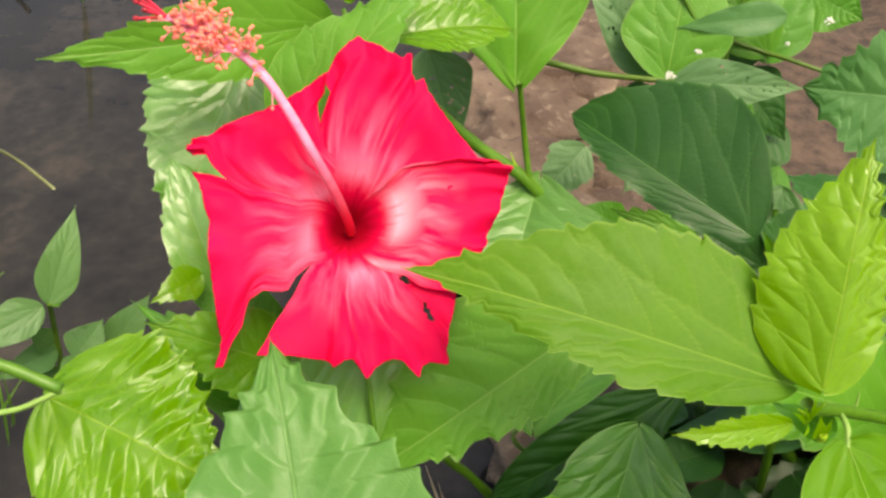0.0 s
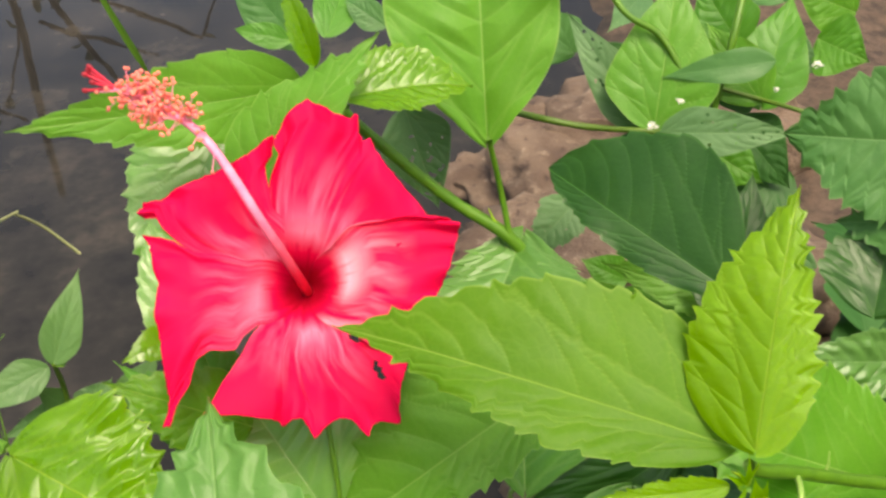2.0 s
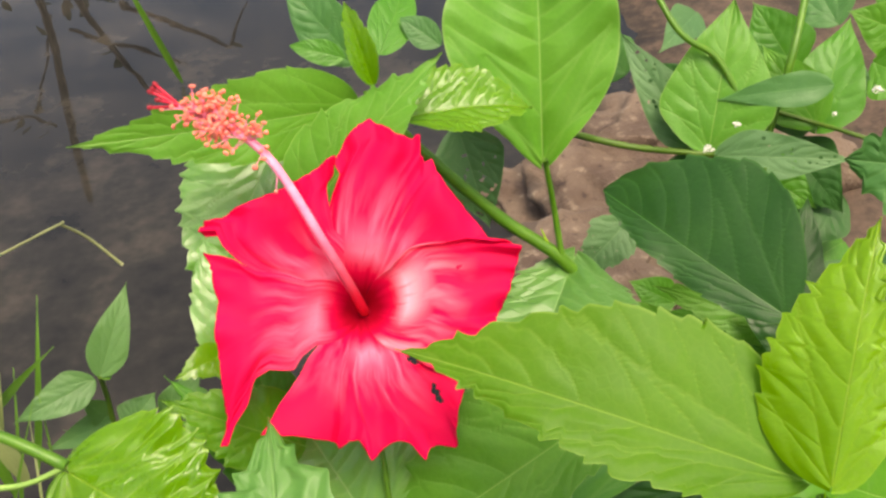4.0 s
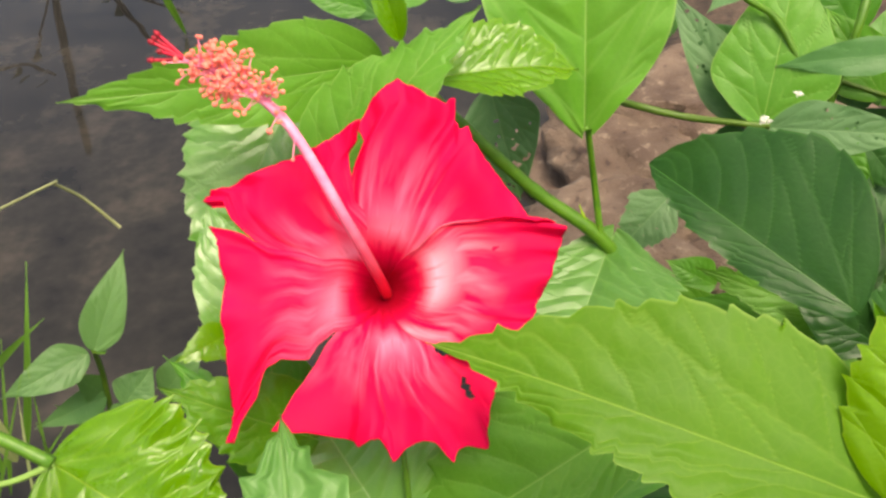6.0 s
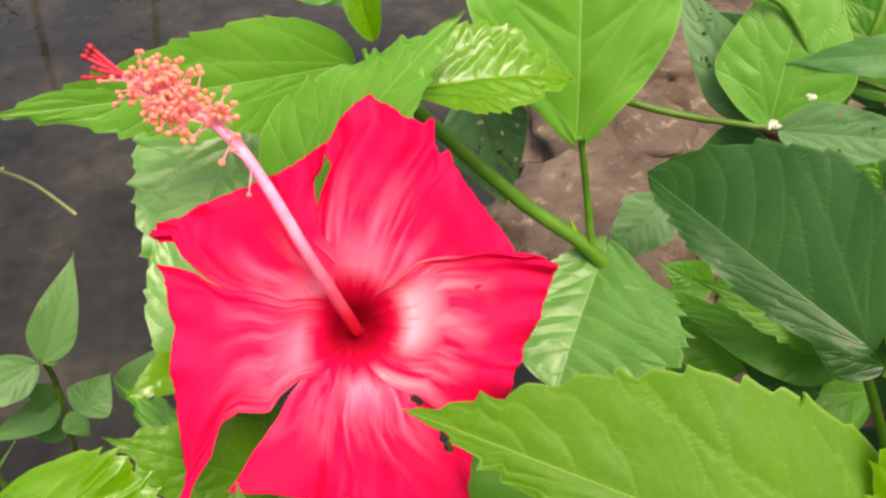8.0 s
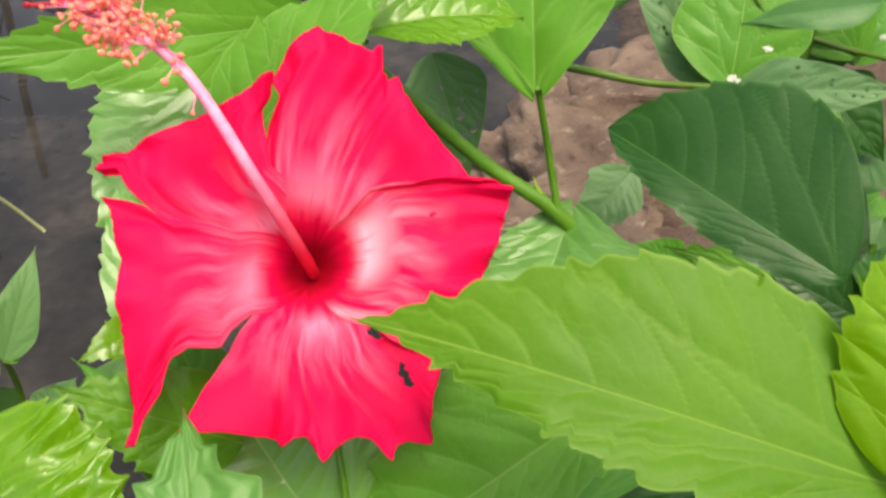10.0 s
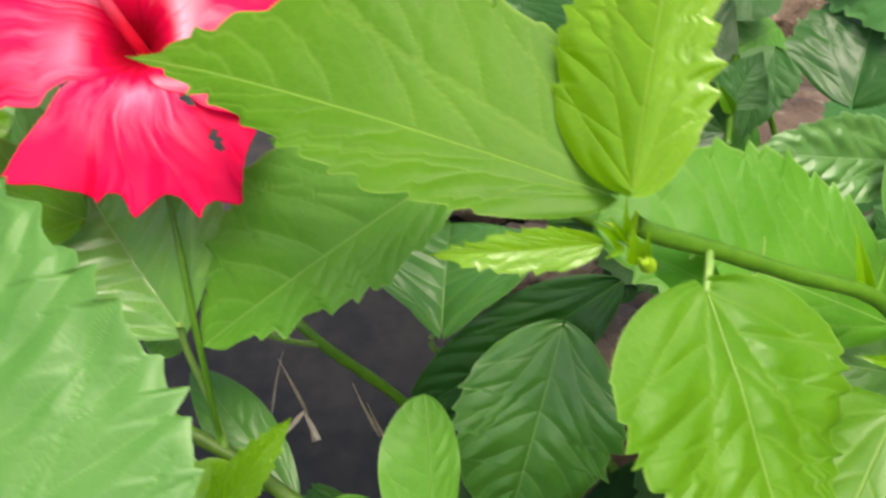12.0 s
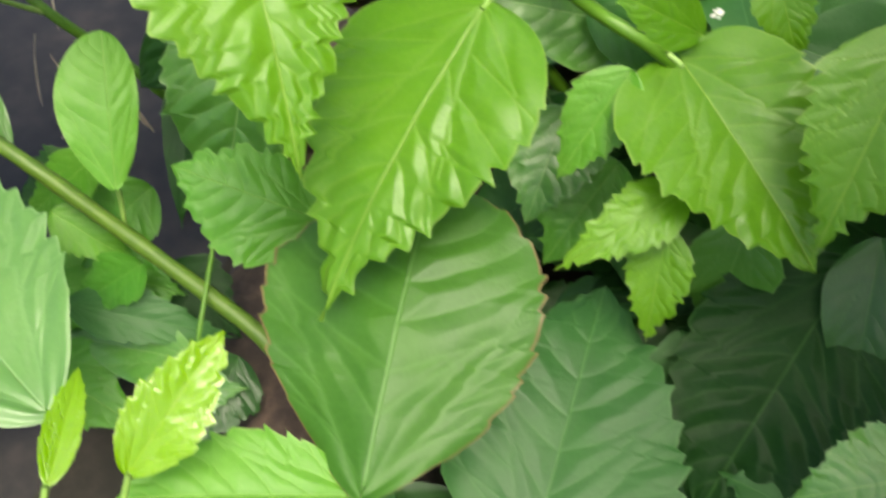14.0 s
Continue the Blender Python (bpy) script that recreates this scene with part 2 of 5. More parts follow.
def leaf(base, tip, normal, width, material, fold=7, teeth=10, tooth=0.07, bow=0.045, quilt=0.7, sharp=1.0, holes=0.0, edge=0, skew=0.0, form=None, name="leaf"):
    """One blade: base to tip along x, the upper face along z, sunk along its veins and puffed between them."""
    COUNT[0] += 1
    seed = COUNT[0]
    rng = np.random.default_rng(seed)
    base, tip, nz = Vector(base), Vector(tip), Vector(normal)
    ax = tip - base
    length = ax.length
    ax.normalize()
    nz = (nz - ax * nz.dot(ax)).normalized()
    m = Matrix((ax, nz.cross(ax), nz)).transposed().to_4x4()
    m.translation = base
    if MASS is not None:
        ns_, nu, rich = 40, 11, False
    elif SHADED[0]:
        ns_, nu, rich = max(54, teeth * 7 + 4), 15, False
    elif width < 0.016 and not form:
        ns_, nu, rich = 44, 11, False
    elif form and width > 0.06:
        ns_, nu, rich = max(190, teeth * 12 + 6), 85, True
    elif form and width > 0.03:
        ns_, nu, rich = max(132, teeth * 9 + 6), 57, True
    else:
        ns_, nu, rich = max(84, teeth * 8 + 6), 33, True
    s = np.linspace(0, 1, ns_)
    if form:
        peak = form[0] / (form[0] + form[1])
        shape = s ** form[0] * (1 - s) ** form[1] / (peak ** form[0] * (1 - peak) ** form[1])
    else:
        shape = np.sin(np.pi / 2 * np.clip(s / 0.31, 0, 1)) ** 0.55 * (1 - s ** 2.6) ** (1.45 * sharp)
        shape = shape / shape.max()
    shape = np.maximum(shape, 0.02 * (1 - s))
    push = {-1: np.zeros(ns_), 1: np.zeros(ns_)}
    verts = np.zeros((ns_, nu, 3))
    uv = np.zeros((ns_, nu, 2))
    net = np.zeros((ns_, nu, 2))
    u = np.linspace(-1, 1, nu)
    u = np.sign(u) * np.abs(u) ** 0.92
    ph1, ph2, ph3 = rng.uniform(0, 6.28, 3)
    curl = rng.uniform(-0.02, 0.02)
    for side in (-1, 1):
        half = shape * width / 2 * (1 - skew * side) * (1 + 0.03 * np.sin(s * 7 + ph1 + side))
        if teeth:
            gap = 0.22 * np.sin(s * 23 + ph2 + side) + 0.12 * np.sin(s * 57 + ph3 - side)
            q = s * teeth + gap + (0.4 if side > 0 else 0)
            saw = (q % 1.0)
            saw = np.where(saw < 0.80, (saw / 0.80) ** 1.3, (1 - saw) / 0.20)
            size = 0.65 + 0.35 * np.sin(np.floor(q) * 2.4 + ph3)
            fade = np.clip((s - 0.12) * 6, 0, 1) * np.clip((1 - s) * 7, 0.0, 1)
            half = half * (1 - tooth * 0.3) + tooth * width * 1.25 * (saw - 0.5) * size * fade
            push[side] = length / teeth * 0.2 * saw * size * fade
        for j in range(nu):
            if (u[j] <= 0 if side < 0 else u[j] >= 0):
                verts[:, j, 1] = u[j] * np.maximum(half, 0.0002)
    mean_half = shape * width / 2
    veins = leaf_veins(length, mean_half, seed, rich)
    ripple = 2 * math.pi / (0.085 * width + 0.0012)
    for j in range(nu):
        a = abs(u[j])
        y = verts[:, j, 1].copy()
        side = 1 if u[j] > 0 else 0
        x = s * length
        far = np.full(ns_, 1.0)
        if MASS is None:
            scale = mean_half / np.maximum(np.abs(verts[:, -1 if side else 0, 1]), 1e-5)
            for lx, ly, weight in veins[side]:
                far = np.minimum(far, line_distance(x, np.abs(y) * scale, lx, ly) / weight)
        mid = np.abs(y)
        near = np.minimum(far, mid * 0.8)
        puff = 1 - np.exp(-(near / (0.066 * width + 1e-6)) ** 1.7)
        verts[:, j, 0] = x + np.clip(0.10 - s, 0, 1) * a * width * -0.55 + push[-1 if u[j] < 0 else 1] * a ** 5
        z = np.abs(y) * math.tan(radians(fold)) * (1 - 0.35 * s)
        z += bow * length * (4 * s * (1 - s)) - 0.05 * length * np.clip(s - 0.6, 0, 1) ** 2 * 4
        wave = 0.4 + quilt * 0.6
        z += width * 0.030 * min(1.3, wave) * a * a * np.sin(s * 8 + ph1 + (2.0 if u[j] > 0 else 0)) + width * 0.012 * a ** 3 * np.sin(s * 21 + ph2 + u[j] * 3)
        cells = 0.75 + 0.25 * np.sin(x / length * 11 + u[j] * 7 + ph3)
        z += quilt * width * 0.026 * puff * cells * (1 - a ** 7) * np.sin(np.pi * np.clip(s, 0.02, 0.98)) ** 0.4
        z += quilt * width * 0.0013 * puff * (1 - a ** 6) * np.sin((x * 0.75 - np.abs(y) * 0.8) * ripple + 1.5 * np.sin(x / length * 17 + u[j] * 9 + ph2))
        z += 0.006 * width * quilt * np.sin(s * 13 + u[j] * 5 + ph2) * np.sin(u[j] * 8 - s * 9 + ph1)
        verts[:, j, 2] = z
        verts[:, j, 1] = y * math.cos(radians(fold)) + curl * length * s * s * (0 if form else 1)
        uv[:, j, 0], uv[:, j, 1] = s, (u[j] + 1) / 2
        net[:, j, 0], net[:, j, 1] = np.minimum(far / width, 1), np.minimum(mid / width, 1)
    faces = grid_faces(ns_, nu)
    if holes:
        keep = []
        pits = [(rng.uniform(0.22, 0.85), rng.uniform(-0.75, 0.75), rng.uniform(0.004, 0.016) * (0.6 + holes * 3)) for _ in range(int(10 + holes * 90))]
        for f in faces:
            i, j = f[0] // nu, f[0] % nu
            if all(math.hypot((s[i] - q) * 1.0, (u[j] - w) * shape[i] * width / 2 / length) > r for q, w, r in pits):
                keep.append(f)
        faces = keep
    if MASS is not None:
        MASS.append(([m @ Vector(v) for v in verts.reshape(-1, 3)], faces, uv.reshape(-1, 2), material, net.reshape(-1, 2)))
        return None
    ob = mesh_object(name, verts.reshape(-1, 3), faces, EDGED if edge else material, uv.reshape(-1, 2), veins=net.reshape(-1, 2))
    if material is YOUNG or material is LIME:
        ob["label"] = "young yellow-green toothed leaf"
    if holes:
        ob["label"] = "insect-eaten leaf with small holes"
    return under(ob, PLANT, m)


# ---- ground and water ----
def shore(x, y):
    """Metres past the waterline, towards the land."""
    return (x - 0.055) * 0.95 + (y - 0.25) * -0.12 + 0.02 * math.sin(y * 17) + 0.02 * noise.noise(Vector((x * 6, y * 6, 0)))


def ground_height(x, y):
    d = shore(x, y)
    z = 0.006 + 0.036 * max(0.0, min(1.0, (d + 0.03) / 0.12)) ** 1.3
    if d > 0.16:
        z += min(0.12, (d - 0.16) * 0.02)
    hollow = max(0.0, min(1.0, 1.6 - math.hypot((x - 0.31) / 0.13, (y + 0.13) / 0.16)))
    z -= 0.055 * hollow * hollow * (3 - 2 * hollow)
    near = max(0.0, 1 - math.hypot(x, y - 0.2) / 3)
    return z + near * (0.012 * noise.noise(Vector((x * 14, y * 14, 1.3))) + 0.005 * noise.noise(Vector((x * 55, y * 55, 4.1)))) * (1.0 if d > -0.02 else 0.45)


mud, ns, ls, p = nodes_of("mud_and_soil")
co = ns.new("ShaderNodeNewGeometry").outputs["Position"]
n1, n2, n3 = noise_tex(ns, ls, 9, 5, 0.6, co), noise_tex(ns, ls, 60, 5, 0.65, co), noise_tex(ns, ls, 400, 3, 0.6, co)
soil = mix(ns, ls, ramp(ns, ls, n2, [(0.35, (0, 0, 0)), (0.65, (1, 1, 1))]), (0.032, 0.021, 0.014), (0.105, 0.071, 0.048))
silt = mix(ns, ls, ramp(ns, ls, n1, [(0.35, (0, 0, 0)), (0.7, (1, 1, 1))]), (0.010, 0.008, 0.006), (0.034, 0.026, 0.018))
silt = mix(ns, ls, math_node(ns, ls, "MULTIPLY", n2, 0.5), silt, (0.012, 0.010, 0.008))
sep = ns.new("ShaderNodeSeparateXYZ")
ls.new(co, sep.inputs[0])
wet = ramp(ns, ls, math_node(ns, ls, "MULTIPLY_ADD", n2, 0.03, sep.outputs[2]), [(0.042, (0, 0, 0)), (0.056, (1, 1, 1))])
ls.new(mix(ns, ls, wet, silt, soil), p.inputs["Base Color"])
p.inputs["Roughness"].default_value = 0.85
ls.new(bump(ns, ls, math_node(ns, ls, "ADD", n2, math_node(ns, ls, "MULTIPLY", n3, 0.3)), 0.35, 0.004), p.inputs["Normal"])

edges = sorted(set([round(-0.7 + 0.02 * i, 3) for i in range(76)] + [-400, -60, -12, -4, -2, -1.2, 1.1, 1.6, 3, 8, 60, 400]))
gv = [(x, y, ground_height(x, y)) for x in edges for y in [v + 0.3 for v in edges]]
ground = tagged(mesh_object("ground", gv, grid_faces(len(edges), len(edges)), mud), "brown soil bank falling to a silty pond bed", "ground", kind="structure")

wmat, ns, ls, p = nodes_of("pond_water")
p.inputs["Roughness"].default_value = 0.015
p.inputs["IOR"].default_value = 1.33
co = ns.new("ShaderNodeNewGeometry").outputs["Position"]
murk = math_node(ns, ls, "ADD", math_node(ns, ls, "MULTIPLY", noise_tex(ns, ls, 11, 4, 0.6, co), 0.75), math_node(ns, ls, "MULTIPLY", noise_tex(ns, ls, 70, 3, 0.6, co), 0.25))
ls.new(ramp(ns, ls, murk, [(0.38, (0.015, 0.0148, 0.0135)), (0.52, (0.027, 0.0255, 0.022)), (0.66, (0.052, 0.046, 0.037))]), p.inputs["Base Color"])
ls.new(bump(ns, ls, noise_tex(ns, ls, 14, 2, 0.4, co), 0.05, 0.004), p.inputs["Normal"])
xs = [-400, -20, -3, -1, -0.6, -0.3, 0.0, 0.06, 0.13]
wv = [(x + (0.14 * max(0.0, y) if x > 0.1 else 0.0), y, WATER) for x in xs for y in (-400, -20, -3, -1, 0, 0.4, 0.8, 2, 20, 400)]
water = tagged(mesh_object("water", wv, grid_faces(len(xs), 10), wmat), "still brownish pond water reflecting twigs", "water", kind="structure")

# ---- hibiscus bush ----
BUSH_AT = (0.22, -0.02, 0.06)
bush = thing("hibiscus_bush", BUSH_AT, "hibiscus bush with toothed green leaves and one red flower", "bush")
PLANT = bush
leaf((0.1252, -0.0839, 0.2820), (0.0166, -0.0494, 0.3013), (-0.0132, -0.5196, 0.8543), 0.0494, OLIVE, teeth=14, tooth=0.055, quilt=0.5, fold=6, bow=0.040, skew=0.38, form=(0.64, 1.34))
leaf((0.1297, -0.0920, 0.2901), (0.1433, -0.0508, 0.3431), (-0.4257, -0.6578, 0.6214), 0.0372, LIME, teeth=13, tooth=0.08, quilt=0.85, fold=-15, bow=0.037, skew=-0.34, form=(0.51, 1.18))
leaf((0.1239, -0.0932, 0.2768), (0.0894, -0.0970, 0.2783), (0.1123, -0.8096, 0.5761), 0.0099, LIME, teeth=9, tooth=0.15, quilt=0.5, fold=13, bow=0.038, skew=-0.09, form=(0.58, 1.03))
leaf((0.1520, -0.0750, 0.2455), (0.1282, -0.0720, 0.2584), (0.1851, -0.8094, 0.5573), 0.0108, MID)
leaf((0.1459, -0.0906, 0.2597), (0.1624, -0.1468, 0.2095), (0.4399, -0.5233, 0.7299), 0.0582, BRIGHT, teeth=15, tooth=0.06, quilt=1.1, fold=1, bow=0.047, skew=0.08, form=(0.48, 1.44))
leaf((0.2009, -0.0756, 0.1978), (0.1547, -0.1481, 0.1520), (-0.2401, -0.4047, 0.8823), 0.0741, BRIGHT, teeth=12, tooth=0.06, quilt=0.9, fold=-7, bow=0.047, skew=0.14, form=(0.46, 1.47))
leaf((0.2620, -0.0534, 0.1565), (0.2997, -0.1158, 0.1276), (0.0184, -0.4113, 0.9113), 0.0657, BRIGHT, teeth=10, tooth=0.06, quilt=0.6, fold=15, bow=0.027, skew=0.09, form=(0.32, 1.02))
leaf((0.2113, -0.0376, 0.1906), (0.1268, -0.0400, 0.2368), (0.4100, -0.5578, 0.7216), 0.0562, LIGHT, teeth=12, fold=8, bow=0.034, skew=0.29, form=(0.66, 0.65))
leaf((0.2128, -0.0232, 0.2165), (0.2471, -0.0259, 0.2624), (-0.6937, -0.5316, 0.4860), 0.0490, SHEEN, teeth=12, fold=6, bow=0.028, skew=0.19, form=(0.54, 0.99))
leaf((0.1940, -0.0579, 0.2220), (0.1896, -0.0495, 0.2401), (-0.1841, -0.8292, 0.5278), 0.0048, LIME, fold=30, teeth=0)
leaf((0.2085, -0.0616, 0.2004), (0.1926, -0.0630, 0.2057), (0.2977, -0.7219, 0.6247), 0.0050, LIME, fold=25, teeth=0)
leaf((0.2304, -0.0550, 0.1918), (0.2391, -0.0309, 0.2059), (-0.1602, -0.4523, 0.8773), 0.0215, BRIGHT, teeth=8, fold=23, bow=0.033, skew=-0.10, form=(0.76, 0.72))
leaf((0.2677, -0.0508, 0.1648), (0.2353, -0.0498, 0.1845), (0.0883, -0.8299, 0.5509), 0.0185, BRIGHT, teeth=8)
leaf((0.2912, -0.0344, 0.1758), (0.2997, -0.0522, 0.1507), (-0.2506, -0.7527, 0.6088), 0.0205, BRIGHT, teeth=8)
leaf((0.3178, -0.0828, 0.1912), (0.2952, -0.1214, 0.1431), (-0.2596, -0.5143, 0.8174), 0.0433, BRIGHT, teeth=12, tooth=0.1)
stem([(0.1310, -0.0859, 0.2756), (0.1357, -0.0841, 0.2706), (0.1484, -0.0770, 0.2596), (0.1706, -0.0666, 0.2409), (0.1951, -0.0583, 0.2235), (0.2130, -0.0525, 0.1981), (0.2342, -0.0508, 0.1754), (0.2578, -0.0547, 0.1580), (0.3000, -0.0300, 0.0900), (0.3300, -0.0200, 0.0300)], 0.0019, 0.0025, STEM, "stem")
stem([(0.1484, -0.0770, 0.2596), (0.1471, -0.0854, 0.2621), (0.1459, -0.0906, 0.2597)], 0.0010, 0.0008, STEMLT, "petiole")
stem([(0.1951, -0.0583, 0.2235), (0.2039, -0.0407, 0.2200), (0.2128, -0.0232, 0.2165)], 0.0012, 0.0009, STEM, "petiole")
stem([(0.2130, -0.0525, 0.1981), (0.2069, -0.0652, 0.1998), (0.2009, -0.0756, 0.1978)], 0.0011, 0.0008, STEMLT, "petiole")
stem([(0.2552, -0.0655, 0.1704), (0.2579, -0.0673, 0.1690), (0.2596, -0.0692, 0.1684)], 0.0011, 0.0009, STEMLT, "petiole")
stem([(0.1452, -0.0731, 0.2529), (0.1468, -0.0726, 0.2551), (0.1474, -0.0721, 0.2572)], 0.0006, 0.0002, STEMLT, "stipule")
stem([(0.1625, -0.0651, 0.2392), (0.1642, -0.0629, 0.2435), (0.1647, -0.0607, 0.2477)], 0.0006, 0.0002, STEMLT, "stipule")
stem([(0.1937, -0.0567, 0.2204), (0.1927, -0.0565, 0.2222), (0.1902, -0.0566, 0.2240)], 0.0006, 0.0002, STEMLT, "stipule")
stem([(0.2105, -0.0596, 0.1994), (0.2138, -0.0594, 0.2009), (0.2162, -0.0584, 0.2020)], 0.0006, 0.0002, STEMLT, "stipule")
leaf((0.1285, -0.0933, 0.2780), (0.1284, -0.0921, 0.2878), (0.0779, -0.9791, 0.1881), 0.0016, LIME, fold=20, teeth=0, quilt=0.3)
leaf((0.1281, -0.0931, 0.2783), (0.1307, -0.0934, 0.2865), (-0.1154, -0.9806, 0.1581), 0.0014, LIME, fold=20, teeth=0, quilt=0.3)
leaf((0.1279, -0.0934, 0.2778), (0.1223, -0.0951, 0.2836), (0.5599, -0.7998, 0.2165), 0.0023, LIME, fold=20, teeth=0, quilt=0.3)
leaf((0.1288, -0.0934, 0.2773), (0.1252, -0.0945, 0.2847), (0.3777, -0.9229, 0.0744), 0.0016, LIME, fold=20, teeth=0, quilt=0.3)
leaf((0.1283, -0.0941, 0.2765), (0.1244, -0.0993, 0.2785), (0.7670, -0.3181, 0.5572), 0.0019, LIME, fold=20, teeth=0, quilt=0.3)
leaf((0.1307, -0.0963, 0.2740), (0.1293, -0.0961, 0.2831), (0.1198, -0.9822, 0.1450), 0.0044, LIME, fold=20, teeth=0, quilt=0.3)
leaf((0.1319, -0.0959, 0.2746), (0.1327, -0.0966, 0.2823), (-0.0737, -0.9960, 0.0502), 0.0027, LIME, fold=20, teeth=0, quilt=0.3)
leaf((0.1272, -0.0941, 0.2765), (0.1250, -0.0969, 0.2813), (0.6707, -0.7307, -0.1278), 0.0015, LIME, fold=20, teeth=0, quilt=0.3)
stem([(0.1298, -0.0907, 0.2738), (0.1274, -0.0917, 0.2787), (0.1245, -0.0926, 0.2820)], 0.0007, 0.0002, YOUNGSTEM, "stipule")
stem([(0.1298, -0.0907, 0.2738), (0.1304, -0.0920, 0.2808), (0.1307, -0.0938, 0.2854)], 0.0007, 0.0002, YOUNGSTEM, "stipule")
leaf((-0.0067, 0.0713, 0.3109), (-0.0954, 0.0189, 0.3299), (0.3110, -0.8866, 0.3425), 0.0343, LIGHT, teeth=11, tooth=0.05, quilt=0.4, fold=7, bow=0.028, skew=0.07, form=(0.57, 1.34))
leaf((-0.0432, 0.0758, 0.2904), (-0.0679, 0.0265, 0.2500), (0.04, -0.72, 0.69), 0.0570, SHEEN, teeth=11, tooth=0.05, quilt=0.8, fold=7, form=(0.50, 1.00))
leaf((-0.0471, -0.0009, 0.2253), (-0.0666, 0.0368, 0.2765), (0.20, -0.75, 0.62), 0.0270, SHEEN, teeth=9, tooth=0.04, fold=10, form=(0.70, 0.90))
leaf((-0.0205, 0.0206, 0.2959), (0.0296, 0.0440, 0.3458), (-0.3099, -0.7021, 0.6411), 0.0400, LIGHT, teeth=8, tooth=0.06, quilt=0.45, fold=8, bow=0.037, skew=-0.03, form=(0.48, 1.41))
leaf((0.0016, 0.0692, 0.3210), (-0.0066, 0.0795, 0.3495), (0.1958, -0.9030, 0.3824), 0.0130, YOUNG, teeth=6, fold=35, bow=0.030, skew=0.00, form=(0.60, 0.95))
leaf((0.0155, 0.0422, 0.3215), (0.0603, 0.0536, 0.3179), (0.1446, -0.2621, 0.9541), 0.0349, YOUNG, quilt=1.3, teeth=9, fold=20, bow=0.058, skew=-0.06, form=(0.59, 1.00))
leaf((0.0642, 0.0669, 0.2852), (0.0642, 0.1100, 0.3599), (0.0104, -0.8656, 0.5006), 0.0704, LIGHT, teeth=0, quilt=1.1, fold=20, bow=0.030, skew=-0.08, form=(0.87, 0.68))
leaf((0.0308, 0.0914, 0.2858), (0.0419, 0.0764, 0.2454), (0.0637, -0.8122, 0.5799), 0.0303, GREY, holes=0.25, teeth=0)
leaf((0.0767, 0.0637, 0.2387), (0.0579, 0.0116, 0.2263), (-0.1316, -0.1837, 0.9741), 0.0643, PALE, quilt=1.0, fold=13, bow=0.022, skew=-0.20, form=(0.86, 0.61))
leaf((0.1017, 0.0949, 0.2317), (0.0798, 0.0808, 0.2132), (0.0344, -0.6679, 0.7434), 0.0243, GREY, teeth=6, holes=0.06)
leaf((0.1458, 0.0054, 0.2572), (0.0869, 0.0665, 0.2710), (-0.4044, -0.5537, 0.7280), 0.0503, DARK, quilt=0.25, teeth=8, tooth=0.03, fold=9, bow=0.031, skew=0.52, form=(0.53, 0.77))
leaf((0.1649, 0.0520, 0.2134), (0.1774, 0.0882, 0.2480), (0.0442, -0.5982, 0.8001), 0.0229, DARK, fold=10, teeth=0)
leaf((0.1691, 0.0528, 0.2026), (0.1106, 0.0688, 0.2168), (0.0271, -0.7606, 0.6487), 0.0233, LIGHT, teeth=8)
leaf((0.1675, 0.0612, 0.1989), (0.1497, 0.0592, 0.1905), (-0.1755, -0.6633, 0.7275), 0.0226, MID, teeth=0)
leaf((0.1772, 0.0597, 0.1845), (0.1054, 0.0764, 0.1920), (-0.0049, -0.7205, 0.6934), 0.0336, MID, teeth=0)
leaf((0.1379, 0.0683, 0.1651), (0.0962, 0.0886, 0.1943), (0.0466, -0.7903, 0.6109), 0.0294, LIGHT, teeth=0)
leaf((0.1260, 0.0937, 0.1840), (0.1049, 0.0995, 0.1929), (0.0810, -0.7862, 0.6127), 0.0192, MID, teeth=0)
leaf((0.2014, 0.0974, 0.2013), (0.1873, 0.0740, 0.1746), (-0.2398, -0.5993, 0.7638), 0.0294, BLUE, teeth=6)
leaf((0.1695, 0.0650, 0.1538), (0.1326, 0.0753, 0.1729), (0.0848, -0.7744, 0.6270), 0.0321, DARKM, teeth=0)
leaf((0.2040, 0.0109, 0.2361), (0.2188, 0.0462, 0.2622), (-0.1772, -0.2354, 0.9556), 0.0461, DARK, fold=14, teeth=8, quilt=1.2)
leaf((0.2376, 0.0366, 0.2908), (0.1748, 0.0567, 0.2868), (-0.3015, -0.8585, 0.4148), 0.0631, BLUE, teeth=12, tooth=0.07, fold=7, bow=0.030, skew=-0.04, form=(0.58, 1.07))
leaf((0.2200, -0.0017, 0.2224), (0.1722, -0.0104, 0.2346), (0.2741, -0.8351, 0.4770), 0.0266, FROST, quilt=2.0, teeth=9, tooth=0.05, fold=7, bow=0.030, skew=0.02, form=(0.60, 0.98))
leaf((0.2402, 0.0106, 0.2725), (0.1948, 0.0435, 0.2548), (-0.4845, -0.6694, 0.5631), 0.0379, BLUE, teeth=10)
stem([(0.0037, 0.0587, 0.3176), (0.0186, 0.0611, 0.2950), (0.0469, 0.0617, 0.2620), (0.0708, 0.0577, 0.2431), (0.0843, 0.0534, 0.2218), (0.1106, 0.0430, 0.1789), (0.1787, 0.0415, 0.1289), (0.2395, 0.0494, 0.0303)], 0.0020, 0.0036, STEM, "stem")
stem([(0.0713, 0.0567, 0.2432), (0.0684, 0.0628, 0.2638), (0.0648, 0.0613, 0.2893)], 0.0014, 0.0011, STEM, "petiole")
